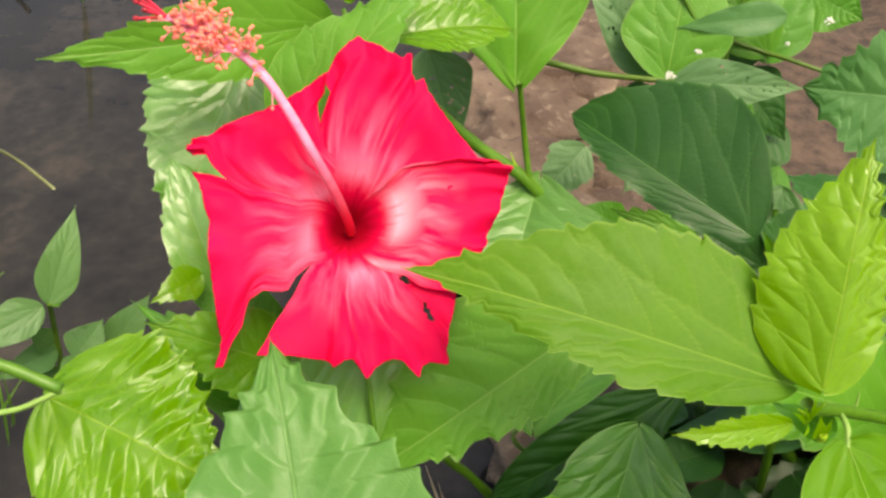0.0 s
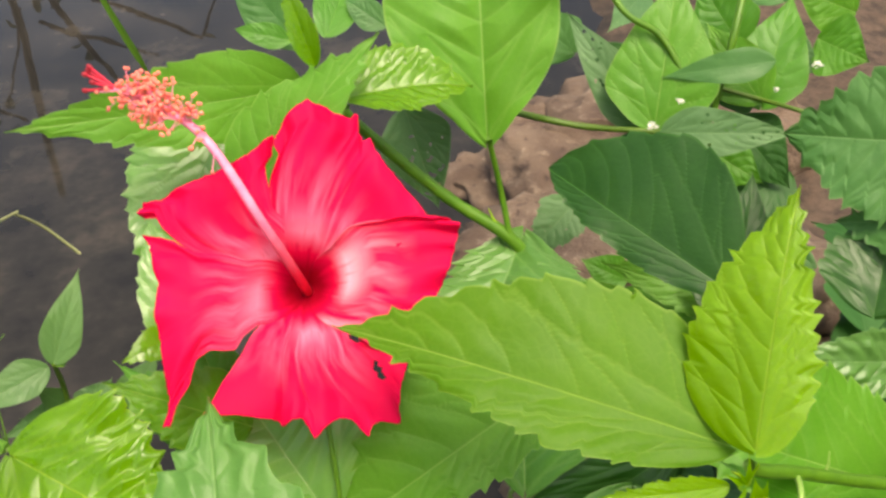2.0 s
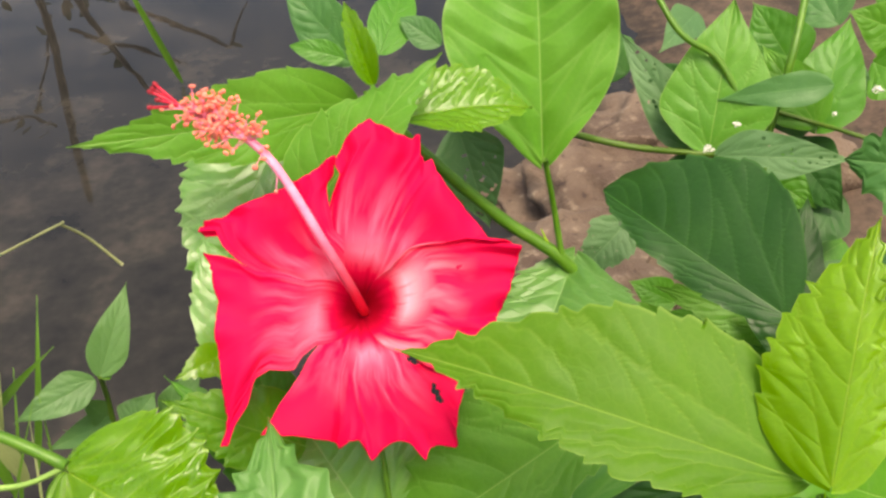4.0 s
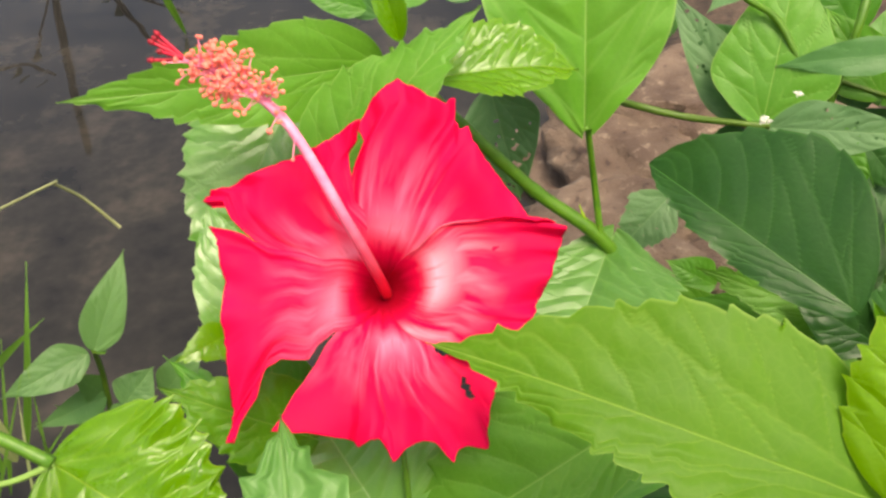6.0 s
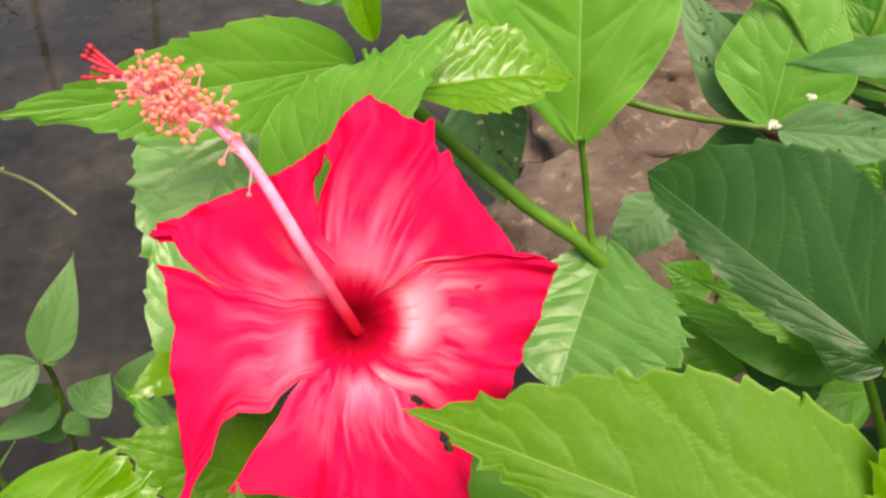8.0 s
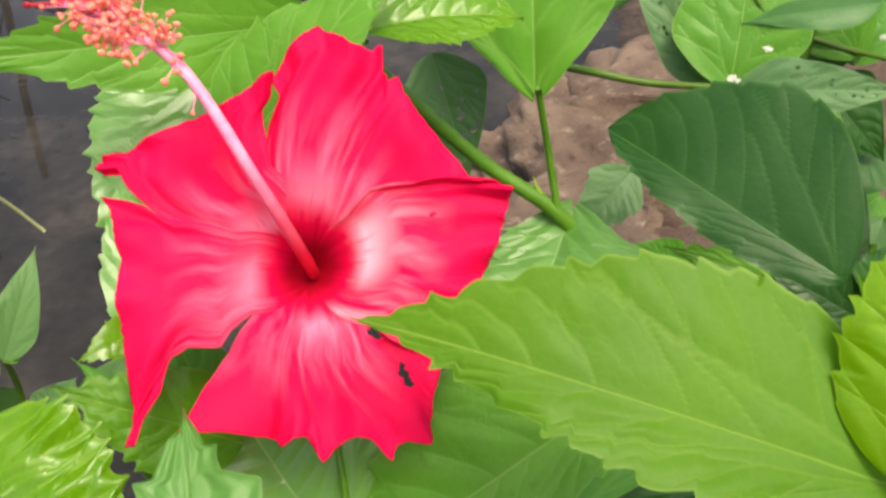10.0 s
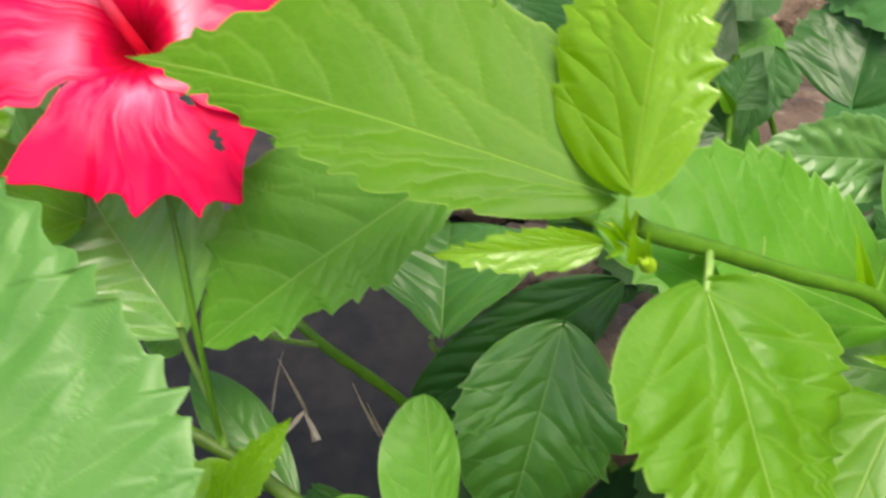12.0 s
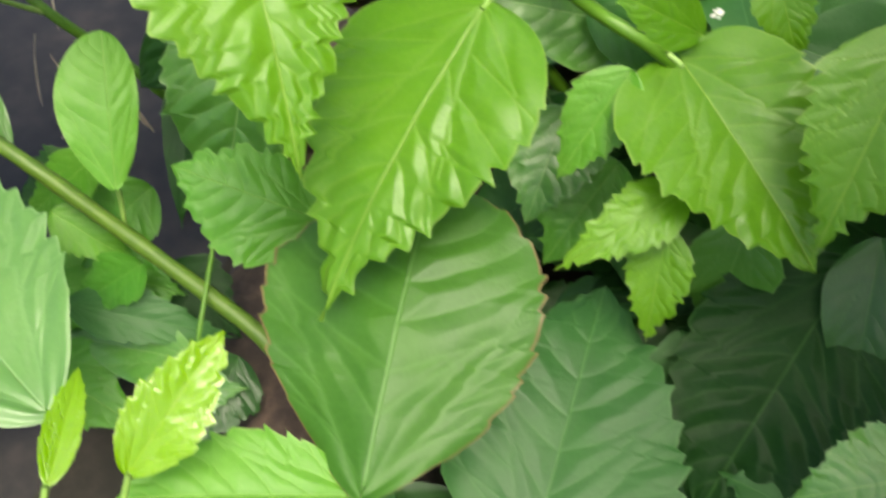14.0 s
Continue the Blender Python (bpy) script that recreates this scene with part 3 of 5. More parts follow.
stem([(0.0674, 0.0576, 0.2462), (0.0649, 0.0595, 0.2515), (0.0631, 0.0609, 0.2562)], 0.0009, 0.0002, YOUNGSTEM, "stipule")
stem([(0.1660, 0.0525, 0.2113), (0.1676, 0.0491, 0.2064), (0.1989, 0.0355, 0.1241), (0.2099, 0.0321, 0.0274)], 0.0013, 0.0025, STEM, "stem")
stem([(0.0037, 0.0584, 0.3171), (0.0091, 0.0509, 0.3144), (0.0154, 0.0468, 0.3157)], 0.0011, 0.0009, STEM, "petiole")
stem([(0.0037, 0.0584, 0.3171), (0.0001, 0.0638, 0.3180), (-0.0010, 0.0655, 0.3202)], 0.0011, 0.0009, STEM, "petiole")
leaf((0.1817, 0.0864, 0.1484), (0.1214, 0.0875, 0.1615), (0.2432, -0.6644, 0.7067), 0.0371, MID, teeth=7)
leaf((0.2030, 0.0855, 0.1267), (0.1431, 0.0765, 0.1299), (0.2204, -0.5359, 0.8150), 0.0405, LIGHT, teeth=7)
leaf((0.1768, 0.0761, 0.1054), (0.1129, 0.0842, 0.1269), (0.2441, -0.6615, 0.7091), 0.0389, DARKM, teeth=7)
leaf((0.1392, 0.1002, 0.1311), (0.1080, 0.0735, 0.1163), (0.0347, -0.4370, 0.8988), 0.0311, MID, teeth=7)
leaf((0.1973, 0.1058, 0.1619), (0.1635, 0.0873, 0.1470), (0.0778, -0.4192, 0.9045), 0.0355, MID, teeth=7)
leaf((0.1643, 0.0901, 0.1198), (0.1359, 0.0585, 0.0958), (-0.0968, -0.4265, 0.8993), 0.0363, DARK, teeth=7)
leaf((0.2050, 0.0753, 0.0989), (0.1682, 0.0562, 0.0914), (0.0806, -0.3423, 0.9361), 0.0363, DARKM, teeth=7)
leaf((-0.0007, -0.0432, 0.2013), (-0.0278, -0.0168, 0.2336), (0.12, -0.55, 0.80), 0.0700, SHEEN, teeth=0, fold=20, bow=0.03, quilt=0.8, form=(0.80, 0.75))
leaf((-0.0172, -0.0272, 0.1826), (-0.0866, 0.0079, 0.2312), (0.0797, -0.4942, 0.8657), 0.0322, MID, fold=10, teeth=5)
leaf((0.0892, -0.0138, 0.2389), (0.0062, -0.0490, 0.1978), (-0.0370, -0.7202, 0.6927), 0.0529, LIGHT, teeth=9, tooth=0.07, fold=13, bow=0.033, skew=0.35, form=(0.57, 0.85))
leaf((0.0722, 0.0018, 0.1487), (0.0743, 0.0431, 0.1650), (-0.0206, -0.3675, 0.9298), 0.0739, MIDG, teeth=0, fold=28, bow=0.032, skew=0.17, form=(0.79, 0.71))
leaf((0.1365, 0.0068, 0.1657), (0.0538, -0.0095, 0.1091), (-0.2014, -0.8232, 0.5308), 0.0374, DARK, quilt=1.3, teeth=0, fold=10, bow=0.031, skew=-0.00, form=(0.66, 0.83))
leaf((0.1163, -0.0064, 0.1562), (0.0925, -0.0480, 0.0862), (0.0046, -0.8602, 0.5100), 0.0625, MIDG, quilt=1, teeth=6, fold=7, bow=0.030, skew=0.01, form=(0.60, 0.95))
leaf((0.0772, -0.0033, 0.1118), (0.0665, -0.0484, 0.0660), (0.1615, -0.7089, 0.6865), 0.0206, DARK, teeth=0)
leaf((-0.0048, -0.1523, 0.2249), (-0.0222, -0.0586, 0.2836), (0.1567, -0.5031, 0.8499), 0.0958, PALEG, teeth=12, tooth=0.05, quilt=1.0, fold=9, bow=0.020, skew=0.02, form=(0.53, 1.35))
leaf((-0.0957, -0.0525, 0.2500), (-0.0437, -0.0751, 0.2334), (0.12, -0.45, 0.88), 0.0640, YOUNG, quilt=2.0, teeth=13, tooth=0.06, fold=8, bow=0.035, form=(0.48, 0.80))
leaf((-0.0313, -0.0243, 0.2224), (-0.0493, 0.0051, 0.2595), (0.2417, -0.6006, 0.7621), 0.0294, MID, teeth=0)
leaf((-0.0249, -0.0296, 0.2346), (-0.0661, -0.0359, 0.2656), (0.3642, -0.5855, 0.7243), 0.0324, BRIGHT, quilt=1.0, teeth=7)
leaf((-0.0312, -0.0110, 0.2029), (-0.0731, -0.0176, 0.2337), (0.3842, -0.5670, 0.7286), 0.0303, MID, teeth=7)
leaf((-0.0559, 0.0029, 0.2489), (-0.0716, -0.0106, 0.2492), (0.2112, -0.6901, 0.6922), 0.0137, YOUNG, teeth=4)
leaf((-0.1049, -0.0764, 0.2721), (-0.1359, -0.0654, 0.2765), (-0.0182, -0.3644, 0.9311), 0.0200, YOUNG, teeth=6)
leaf((0.0742, -0.0839, 0.1345), (0.0726, -0.0462, 0.1707), (0.4236, -0.6170, 0.6632), 0.0263, LIGHT, teeth=0, fold=-6, bow=0.029, skew=-0.24, form=(0.66, 0.54))
leaf((0.1400, -0.0847, 0.1172), (0.0939, -0.0789, 0.1396), (0.2822, -0.6104, 0.7401), 0.0413, MID, teeth=8, fold=-6, bow=0.030, skew=-0.17, form=(0.59, 1.02))
leaf((0.1673, -0.1847, 0.1245), (0.1846, -0.0958, 0.1522), (-0.0345, -0.2914, 0.9560), 0.0882, MIDG, teeth=12, tooth=0.03, quilt=0.8, edge=1, fold=-13, bow=0.036, skew=-0.04, form=(0.75, 0.59))
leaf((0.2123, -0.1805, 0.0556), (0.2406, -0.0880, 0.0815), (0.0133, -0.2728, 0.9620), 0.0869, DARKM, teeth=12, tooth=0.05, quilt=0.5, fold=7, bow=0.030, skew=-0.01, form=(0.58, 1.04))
leaf((0.1654, -0.1845, 0.1172), (0.1016, -0.1920, 0.1328), (0.2470, -0.0965, 0.9642), 0.0370, LIGHT, teeth=9, quilt=0.8, fold=7, bow=0.030, skew=-0.00, form=(0.72, 0.84))
leaf((0.0926, -0.1967, 0.1524), (0.0921, -0.1637, 0.1541), (0.4731, -0.0385, 0.8802), 0.0106, LIME, teeth=8, tooth=0.06, fold=15, bow=0.030, skew=0.00, form=(0.60, 0.95))
leaf((0.1126, -0.1929, 0.1522), (0.1349, -0.1605, 0.1667), (0.2741, -0.5440, 0.7931), 0.0215, LIME, teeth=9, tooth=0.1, quilt=1.2, fold=12, bow=0.030, skew=0.00, form=(0.60, 0.95))
leaf((0.0678, -0.1607, 0.1235), (-0.0383, -0.0690, 0.1315), (0.0794, 0.0052, 0.9968), 0.0798, FROST, quilt=1.4, teeth=12, tooth=0.06, fold=13, bow=0.040, skew=-0.00, form=(0.62, 0.71))
leaf((0.2451, -0.0611, 0.1589), (0.2216, -0.0794, 0.1292), (-0.0289, -0.6431, 0.7653), 0.0265, LIGHT, teeth=7)
leaf((0.2630, -0.0879, 0.1335), (0.2211, -0.1106, 0.1213), (-0.04, -0.50, 0.86), 0.0225, FRESH, teeth=9, tooth=0.1, quilt=1.1)
leaf((0.2574, -0.0953, 0.1213), (0.2512, -0.1174, 0.0884), (-0.15, -0.65, 0.74), 0.0236, FRESH, teeth=8, tooth=0.1, quilt=1.1)
leaf((0.2897, -0.0760, 0.1005), (0.2817, -0.0885, 0.0406), (-0.3568, -0.8601, 0.3645), 0.0353, MIDG, teeth=6)
leaf((0.3334, -0.0837, 0.0986), (0.3250, -0.1274, 0.0514), (-0.3777, -0.7771, 0.5034), 0.0325, DARK, teeth=0)
leaf((0.3294, -0.1666, 0.0943), (0.2913, -0.1695, 0.0823), (-0.0860, -0.3456, 0.9344), 0.0373, MIDG, teeth=9)
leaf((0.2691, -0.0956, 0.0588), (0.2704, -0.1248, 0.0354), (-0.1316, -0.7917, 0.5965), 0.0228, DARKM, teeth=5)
# near-black colour holds the shade under the leaves above
leaf((0.3270, -0.0823, 0.0796), (0.2721, -0.1559, 0.0337), (-0.15, -0.35, 0.92), 0.0780, SHADE_DEEP, teeth=9, tooth=0.05, fold=9, quilt=1.2, form=(0.55, 0.80))
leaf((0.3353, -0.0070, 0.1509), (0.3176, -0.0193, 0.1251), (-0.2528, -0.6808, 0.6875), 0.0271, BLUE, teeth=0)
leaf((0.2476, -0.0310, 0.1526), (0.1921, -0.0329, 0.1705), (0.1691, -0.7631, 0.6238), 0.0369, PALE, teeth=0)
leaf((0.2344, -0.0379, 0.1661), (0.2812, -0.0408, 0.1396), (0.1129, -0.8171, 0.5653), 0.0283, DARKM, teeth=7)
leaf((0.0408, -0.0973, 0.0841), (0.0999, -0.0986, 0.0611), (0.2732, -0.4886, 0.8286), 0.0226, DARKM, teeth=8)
leaf((0.0708, -0.0878, 0.0956), (0.0397, -0.0944, 0.0777), (-0.0984, -0.7927, 0.6017), 0.0222, MID, teeth=6, tooth=0.1)
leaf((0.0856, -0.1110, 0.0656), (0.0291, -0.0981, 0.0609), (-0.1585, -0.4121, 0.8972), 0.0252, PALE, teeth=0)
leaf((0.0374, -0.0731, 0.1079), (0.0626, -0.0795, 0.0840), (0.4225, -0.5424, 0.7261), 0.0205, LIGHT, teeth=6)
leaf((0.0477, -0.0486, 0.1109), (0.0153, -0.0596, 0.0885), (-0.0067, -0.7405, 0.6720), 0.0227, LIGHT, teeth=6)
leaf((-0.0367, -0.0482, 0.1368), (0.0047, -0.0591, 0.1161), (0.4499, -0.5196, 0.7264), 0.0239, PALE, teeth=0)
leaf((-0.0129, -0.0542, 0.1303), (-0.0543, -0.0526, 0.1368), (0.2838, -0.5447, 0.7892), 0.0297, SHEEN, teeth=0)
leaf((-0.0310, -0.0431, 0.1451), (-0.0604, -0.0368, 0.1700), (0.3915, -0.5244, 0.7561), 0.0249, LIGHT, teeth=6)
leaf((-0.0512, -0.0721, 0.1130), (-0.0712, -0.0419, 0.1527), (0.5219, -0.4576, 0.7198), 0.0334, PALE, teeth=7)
leaf((0.0224, -0.0546, 0.1251), (-0.0201, -0.0141, 0.1481), (0.0907, -0.4171, 0.9043), 0.0232, MIDG, teeth=0, fold=8, bow=0.032, skew=-0.01, form=(0.72, 0.80))
leaf((0.0013, -0.0732, 0.1409), (0.0329, -0.0620, 0.1791), (-0.2111, -0.8767, 0.4322), 0.0172, LIME, teeth=7, tooth=0.12, quilt=1.2, fold=25, bow=0.030, skew=0.00, form=(0.60, 0.95))
leaf((0.0068, -0.0585, 0.1484), (-0.0190, -0.0691, 0.1427), (0.1922, -0.6586, 0.7276), 0.0148, LIME, teeth=5)
leaf((-0.0067, -0.0390, 0.1852), (-0.0176, -0.0348, 0.2024), (0.4805, -0.6293, 0.6108), 0.0150, SHEEN, fold=22, teeth=0)
leaf((-0.0265, -0.0447, 0.1647), (-0.0029, -0.0530, 0.1622), (0.0110, -0.5007, 0.8656), 0.0110, YOUNG, fold=30, teeth=0)
leaf((0.1736, 0.0372, 0.2070), (0.1422, 0.0540, 0.2202), (-0.1186, -0.8166, 0.5648), 0.0251, DARK, teeth=0)
leaf((0.1751, 0.0400, 0.2163), (0.1858, 0.0524, 0.2295), (0.0530, -0.6790, 0.7323), 0.0196, DARKM, teeth=0)
stem([(0.1744, 0.0345, 0.2043), (0.1755, 0.0416, 0.2154), (0.1772, 0.0517, 0.2286)], 0.0014, 0.0012, STEM, "stem")
leaf((0.1752, 0.0379, 0.2143), (0.1696, 0.0415, 0.2255), (0.0413, -0.9576, 0.2850), 0.0058, BRIGHT, fold=30, teeth=0)
stem([(-0.0282, -0.0411, 0.1649), (-0.0241, -0.0424, 0.1574), (0.0011, -0.0498, 0.1449), (0.0285, -0.0652, 0.1355), (0.0499, -0.0754, 0.1223), (0.1133, -0.1123, 0.0953), (0.1504, -0.1354, 0.0766), (0.1996, -0.0907, 0.0631), (0.2422, -0.0767, 0.0031)], 0.0023, 0.0036, STEMBR, "stem")
stem([(-0.0042, -0.0118, 0.2447), (0.0024, -0.0268, 0.2363), (0.0054, -0.0460, 0.1989), (-0.0000, -0.0484, 0.1486)], 0.0009, 0.0012, STEM, "pedicel")
stem([(0.0017, -0.0466, 0.2055), (-0.0004, -0.0446, 0.1892), (-0.0006, -0.0433, 0.1621), (0.0011, -0.0498, 0.1449)], 0.0011, 0.0014, STEMLT, "petiole")
stem([(0.0011, 0.0113, 0.1724), (0.0062, 0.0114, 0.1605), (0.0241, 0.0050, 0.1383), (0.0441, 0.0080, 0.1078), (0.0696, 0.0086, 0.0745), (0.1193, 0.0258, 0.0548), (0.1496, 0.0017, 0.0285)], 0.0018, 0.0028, STEM, "stem")
stem([(0.0029, -0.0243, 0.1844), (0.0050, -0.0223, 0.1806), (0.0163, -0.0085, 0.1556), (0.0240, 0.0066, 0.1352)], 0.0009, 0.0012, STEMLT, "petiole")
stem([(0.0698, 0.0132, 0.1386), (0.0682, 0.0115, 0.1230), (0.1092, 0.0260, 0.0548), (0.1196, 0.0120, 0.0186)], 0.0011, 0.0016, STEMLT, "petiole")
stem([(0.0716, -0.0791, 0.1292), (0.0705, -0.0809, 0.1201), (0.0684, -0.0842, 0.1081)], 0.0009, 0.0009, STEMLT, "petiole")
stem([(0.1054, -0.0929, 0.1171), (0.1025, -0.1042, 0.1080), (0.1001, -0.1210, 0.0988), (0.0953, -0.1322, 0.0831)], 0.0008, 0.0009, STEM, "petiole")
stem([(-0.1361, -0.0558, 0.2862), (-0.1113, -0.0638, 0.2869), (-0.0974, -0.0667, 0.2838), (-0.0813, -0.0707, 0.2767)], 0.0020, 0.0017, STEM, "stem")
stem([(-0.1332, -0.0742, 0.2731), (-0.1114, -0.0761, 0.2736), (-0.0951, -0.0743, 0.2725), (-0.0813, -0.0709, 0.2765)], 0.0010, 0.0009, STEMLT, "petiole")
stem([(0.0921, -0.1968, 0.1526), (0.0898, -0.2004, 0.1466), (0.0842, -0.2044, 0.1367)], 0.0009, 0.0011, STEMLT, "petiole")
stem([(0.1126, -0.1931, 0.1522), (0.1098, -0.1965, 0.1451), (0.1067, -0.2033, 0.1346)], 0.0009, 0.0011, STEMLT, "petiole")
leaf((0.0387, -0.0767, 0.0768), (0.0788, -0.0825, 0.0688), (-0.0335, -0.4797, 0.8768), 0.0319, MID, teeth=7)
leaf((0.0531, -0.0912, 0.0490), (0.0973, -0.0827, 0.0522), (-0.0508, -0.5929, 0.8036), 0.0327, DARK, teeth=7)
leaf((0.0301, -0.0867, 0.0596), (0.0733, -0.1141, 0.0531), (0.1291, -0.3205, 0.9384), 0.0344, MIDG, teeth=7)
leaf((0.0140, -0.0705, 0.0725), (0.0468, -0.0947, 0.0551), (0.1741, -0.3037, 0.9367), 0.0327, MID, teeth=7)
leaf((0.0677, -0.0692, 0.0655), (0.0978, -0.0913, 0.0490), (0.1109, -0.3630, 0.9252), 0.0327, SHADE_DEEP, teeth=7)
leaf((0.0206, -0.1087, 0.0615), (0.0624, -0.1288, 0.0437), (0.1405, -0.2856, 0.9480), 0.0361, MID, teeth=7)
leaf((0.0622, -0.1178, 0.0510), (0.1047, -0.1158, 0.0520), (-0.0635, -0.4833, 0.8732), 0.0319, MIDG, teeth=7)
leaf((0.0978, -0.1028, 0.0510), (0.0818, -0.1375, 0.0418), (0.2743, -0.5060, 0.8177), 0.0340, DARK, teeth=7)
leaf((0.0183, -0.0989, 0.0623), (-0.0003, -0.1309, 0.0687), (0.3395, -0.5928, 0.7303), 0.0340, MID, teeth=7)
leaf((0.2278, -0.0237, 0.1041), (0.2111, -0.0578, 0.0777), (0.0683, -0.4667, 0.8817), 0.0425, MIDG, teeth=7)
leaf((0.2467, -0.0382, 0.0887), (0.2173, -0.0650, 0.0608), (0.0941, -0.4595, 0.8832), 0.0437, MID, teeth=7)
leaf((0.2132, -0.0482, 0.0577), (0.2435, -0.0394, 0.0793), (-0.0734, -0.6341, 0.7697), 0.0376, DARK, teeth=7)
leaf((0.0598, -0.0433, 0.0858), (0.0268, -0.0655, 0.0682), (0.2681, -0.6075, 0.7477), 0.0329, MID, teeth=7)
leaf((0.0469, -0.0701, 0.0541), (0.0181, -0.0635, 0.0772), (0.3822, -0.4950, 0.7803), 0.0327, MIDG, teeth=7)
leaf((0.0582, -0.0603, 0.0597), (0.0388, -0.0878, 0.0452), (0.2674, -0.5626, 0.7823), 0.0327, MID, teeth=7)
leaf((0.0360, -0.0400, 0.0928), (0.0065, -0.0512, 0.0869), (0.3085, -0.6056, 0.7335), 0.0310, DARK, teeth=7)
leaf((0.2451, 0.0222, 0.1379), (0.2224, 0.0353, 0.1610), (-0.0058, -0.8774, 0.4798), 0.0319, MID, teeth=7)
leaf((0.2555, 0.0386, 0.1408), (0.2324, 0.0458, 0.1645), (0.0009, -0.8977, 0.4406), 0.0327, DARKM, teeth=7)

bud_v, bud_f = tube([(0.1330, -0.0946, 0.2719), (0.1320, -0.0967, 0.2750), (0.1316, -0.0968, 0.2761)], 0.0019, 0.0008, 10, 6, 0.3)
under(mesh_object("bud", bud_v, bud_f, YOUNGSTEM), bush)["label"] = "pale green leaf bud"

# ---- the flower ----
FO = Vector((0.0022, -0.0154, 0.2849))
FX, FY, FZ = Vector((0.9855, 0.1240, -0.1157)), Vector((0.0029, 0.6699, 0.7424)), Vector((0.1695, -0.7320, 0.6599))
FM = Matrix((FX, FY, FZ)).transposed().to_4x4()
FM.translation = FO
flower = new("flower")
flower.empty_display_size = 0.01
tagged(flower, "open red hibiscus flower with ragged petal edges")
under(flower, bush, Matrix.Translation(FO))
bpy.context.view_layer.update()


def petal_material(name, pale, patch):
    """Red with a pale patch above the throat, light veins and fine dark lines."""
    pm, ns, ls, p = nodes_of(name)
    uvn = ns.new("ShaderNodeUVMap")
    sep = ns.new("ShaderNodeSeparateXYZ")
    ls.new(uvn.outputs[0], sep.inputs[0])
    rad, ang = sep.outputs[0], sep.outputs[1]
    geo = ns.new("ShaderNodeTexCoord").outputs["Object"]
    stretch = ns.new("ShaderNodeCombineXYZ")
    ls.new(math_node(ns, ls, "MULTIPLY", rad, 2.2), stretch.inputs[0])
    ls.new(math_node(ns, ls, "MULTIPLY", ang, 13.0), stretch.inputs[1])
    rnd = ns.new("ShaderNodeObjectInfo").outputs["Random"]
    ls.new(math_node(ns, ls, "MULTIPLY", rnd, 20.0), stretch.inputs[2])
    streak = noise_tex(ns, ls, 1.0, 3, 0.5, stretch.outputs[0])
    blot = noise_tex(ns, ls, 60, 3, 0.5, geo)
    red = mix(ns, ls, blot, (0.79, 0.003, 0.060), (0.91, 0.006, 0.105))
    fan = ramp(ns, ls, streak, [(0.42, (0, 0, 0)), (0.68, (1, 1, 1))])
    band = ramp(ns, ls, rad, [(0.20, (0, 0, 0)), (0.30, (1, 1, 1)), (0.44, (0.75, 0.75, 0.75)), (0.78, (0, 0, 0))])
    core = ramp(ns, ls, rad, [(0.22, (0, 0, 0)), (0.31, (1, 1, 1)), (0.42, (0.35, 0.35, 0.35)), (0.52, (0, 0, 0))])
    centre = ramp(ns, ls, math_node(ns, ls, "ABSOLUTE", math_node(ns, ls, "SUBTRACT", ang, 0.5)), [(0.08, (1, 1, 1)), (0.36, (0, 0, 0))])
    fac = math_node(ns, ls, "MAXIMUM", math_node(ns, ls, "MULTIPLY", math_node(ns, ls, "MULTIPLY", band, fan), 0.50), math_node(ns, ls, "MULTIPLY", math_node(ns, ls, "MULTIPLY", core, centre), patch))
    col = mix(ns, ls, fac, red, pale)
    hair = ramp(ns, ls, noise_tex(ns, ls, 3.2, 1, 0.4, stretch.outputs[0]), [(0.60, (0, 0, 0)), (0.66, (1, 1, 1))])
    inner = ramp(ns, ls, rad, [(0.18, (0, 0, 0)), (0.24, (1, 1, 1)), (0.40, (0, 0, 0))])
    col = mix(ns, ls, math_node(ns, ls, "MULTIPLY", math_node(ns, ls, "MULTIPLY", hair, inner), 0.5), col, (0.55, 0.004, 0.05))
    throat = ramp(ns, ls, math_node(ns, ls, "MULTIPLY_ADD", streak, 0.10, math_node(ns, ls, "SUBTRACT", rad, 0.05)), [(0.11, (1, 1, 1)), (0.22, (0, 0, 0))])
    col = mix(ns, ls, throat, col, (0.40, 0.002, 0.02))
    ls.new(col, p.inputs["Base Color"])
    ridge = math_node(ns, ls, "ADD", math_node(ns, ls, "MULTIPLY", streak, 1.0), math_node(ns, ls, "MULTIPLY", blot, 0.3))
    nrm = bump(ns, ls, ridge, 0.15, 0.0006)
    ls.new(nrm, p.inputs["Normal"])
    p.inputs["Roughness"].default_value = 0.6
    p.inputs["Specular IOR Level"].default_value = 0.12
    t = ns.new("ShaderNodeBsdfTranslucent")
    ls.new(col, t.inputs["Color"])
    mx = ns.new("ShaderNodeMixShader")
    mx.inputs[0].default_value = 0.3
    ls.new(p.outputs[0], mx.inputs[1])
    ls.new(t.outputs[0], mx.inputs[2])
    ls.new(mx.outputs[0], ns["Material Output"].inputs["Surface"])
    return pm


PETAL = petal_material("petal", (0.91, 0.40, 0.60), 0.60)
PETAL_PALE = petal_material("petal_pale", (0.97, 0.72, 0.85), 0.9)

PX = 0.312 / 1681.3


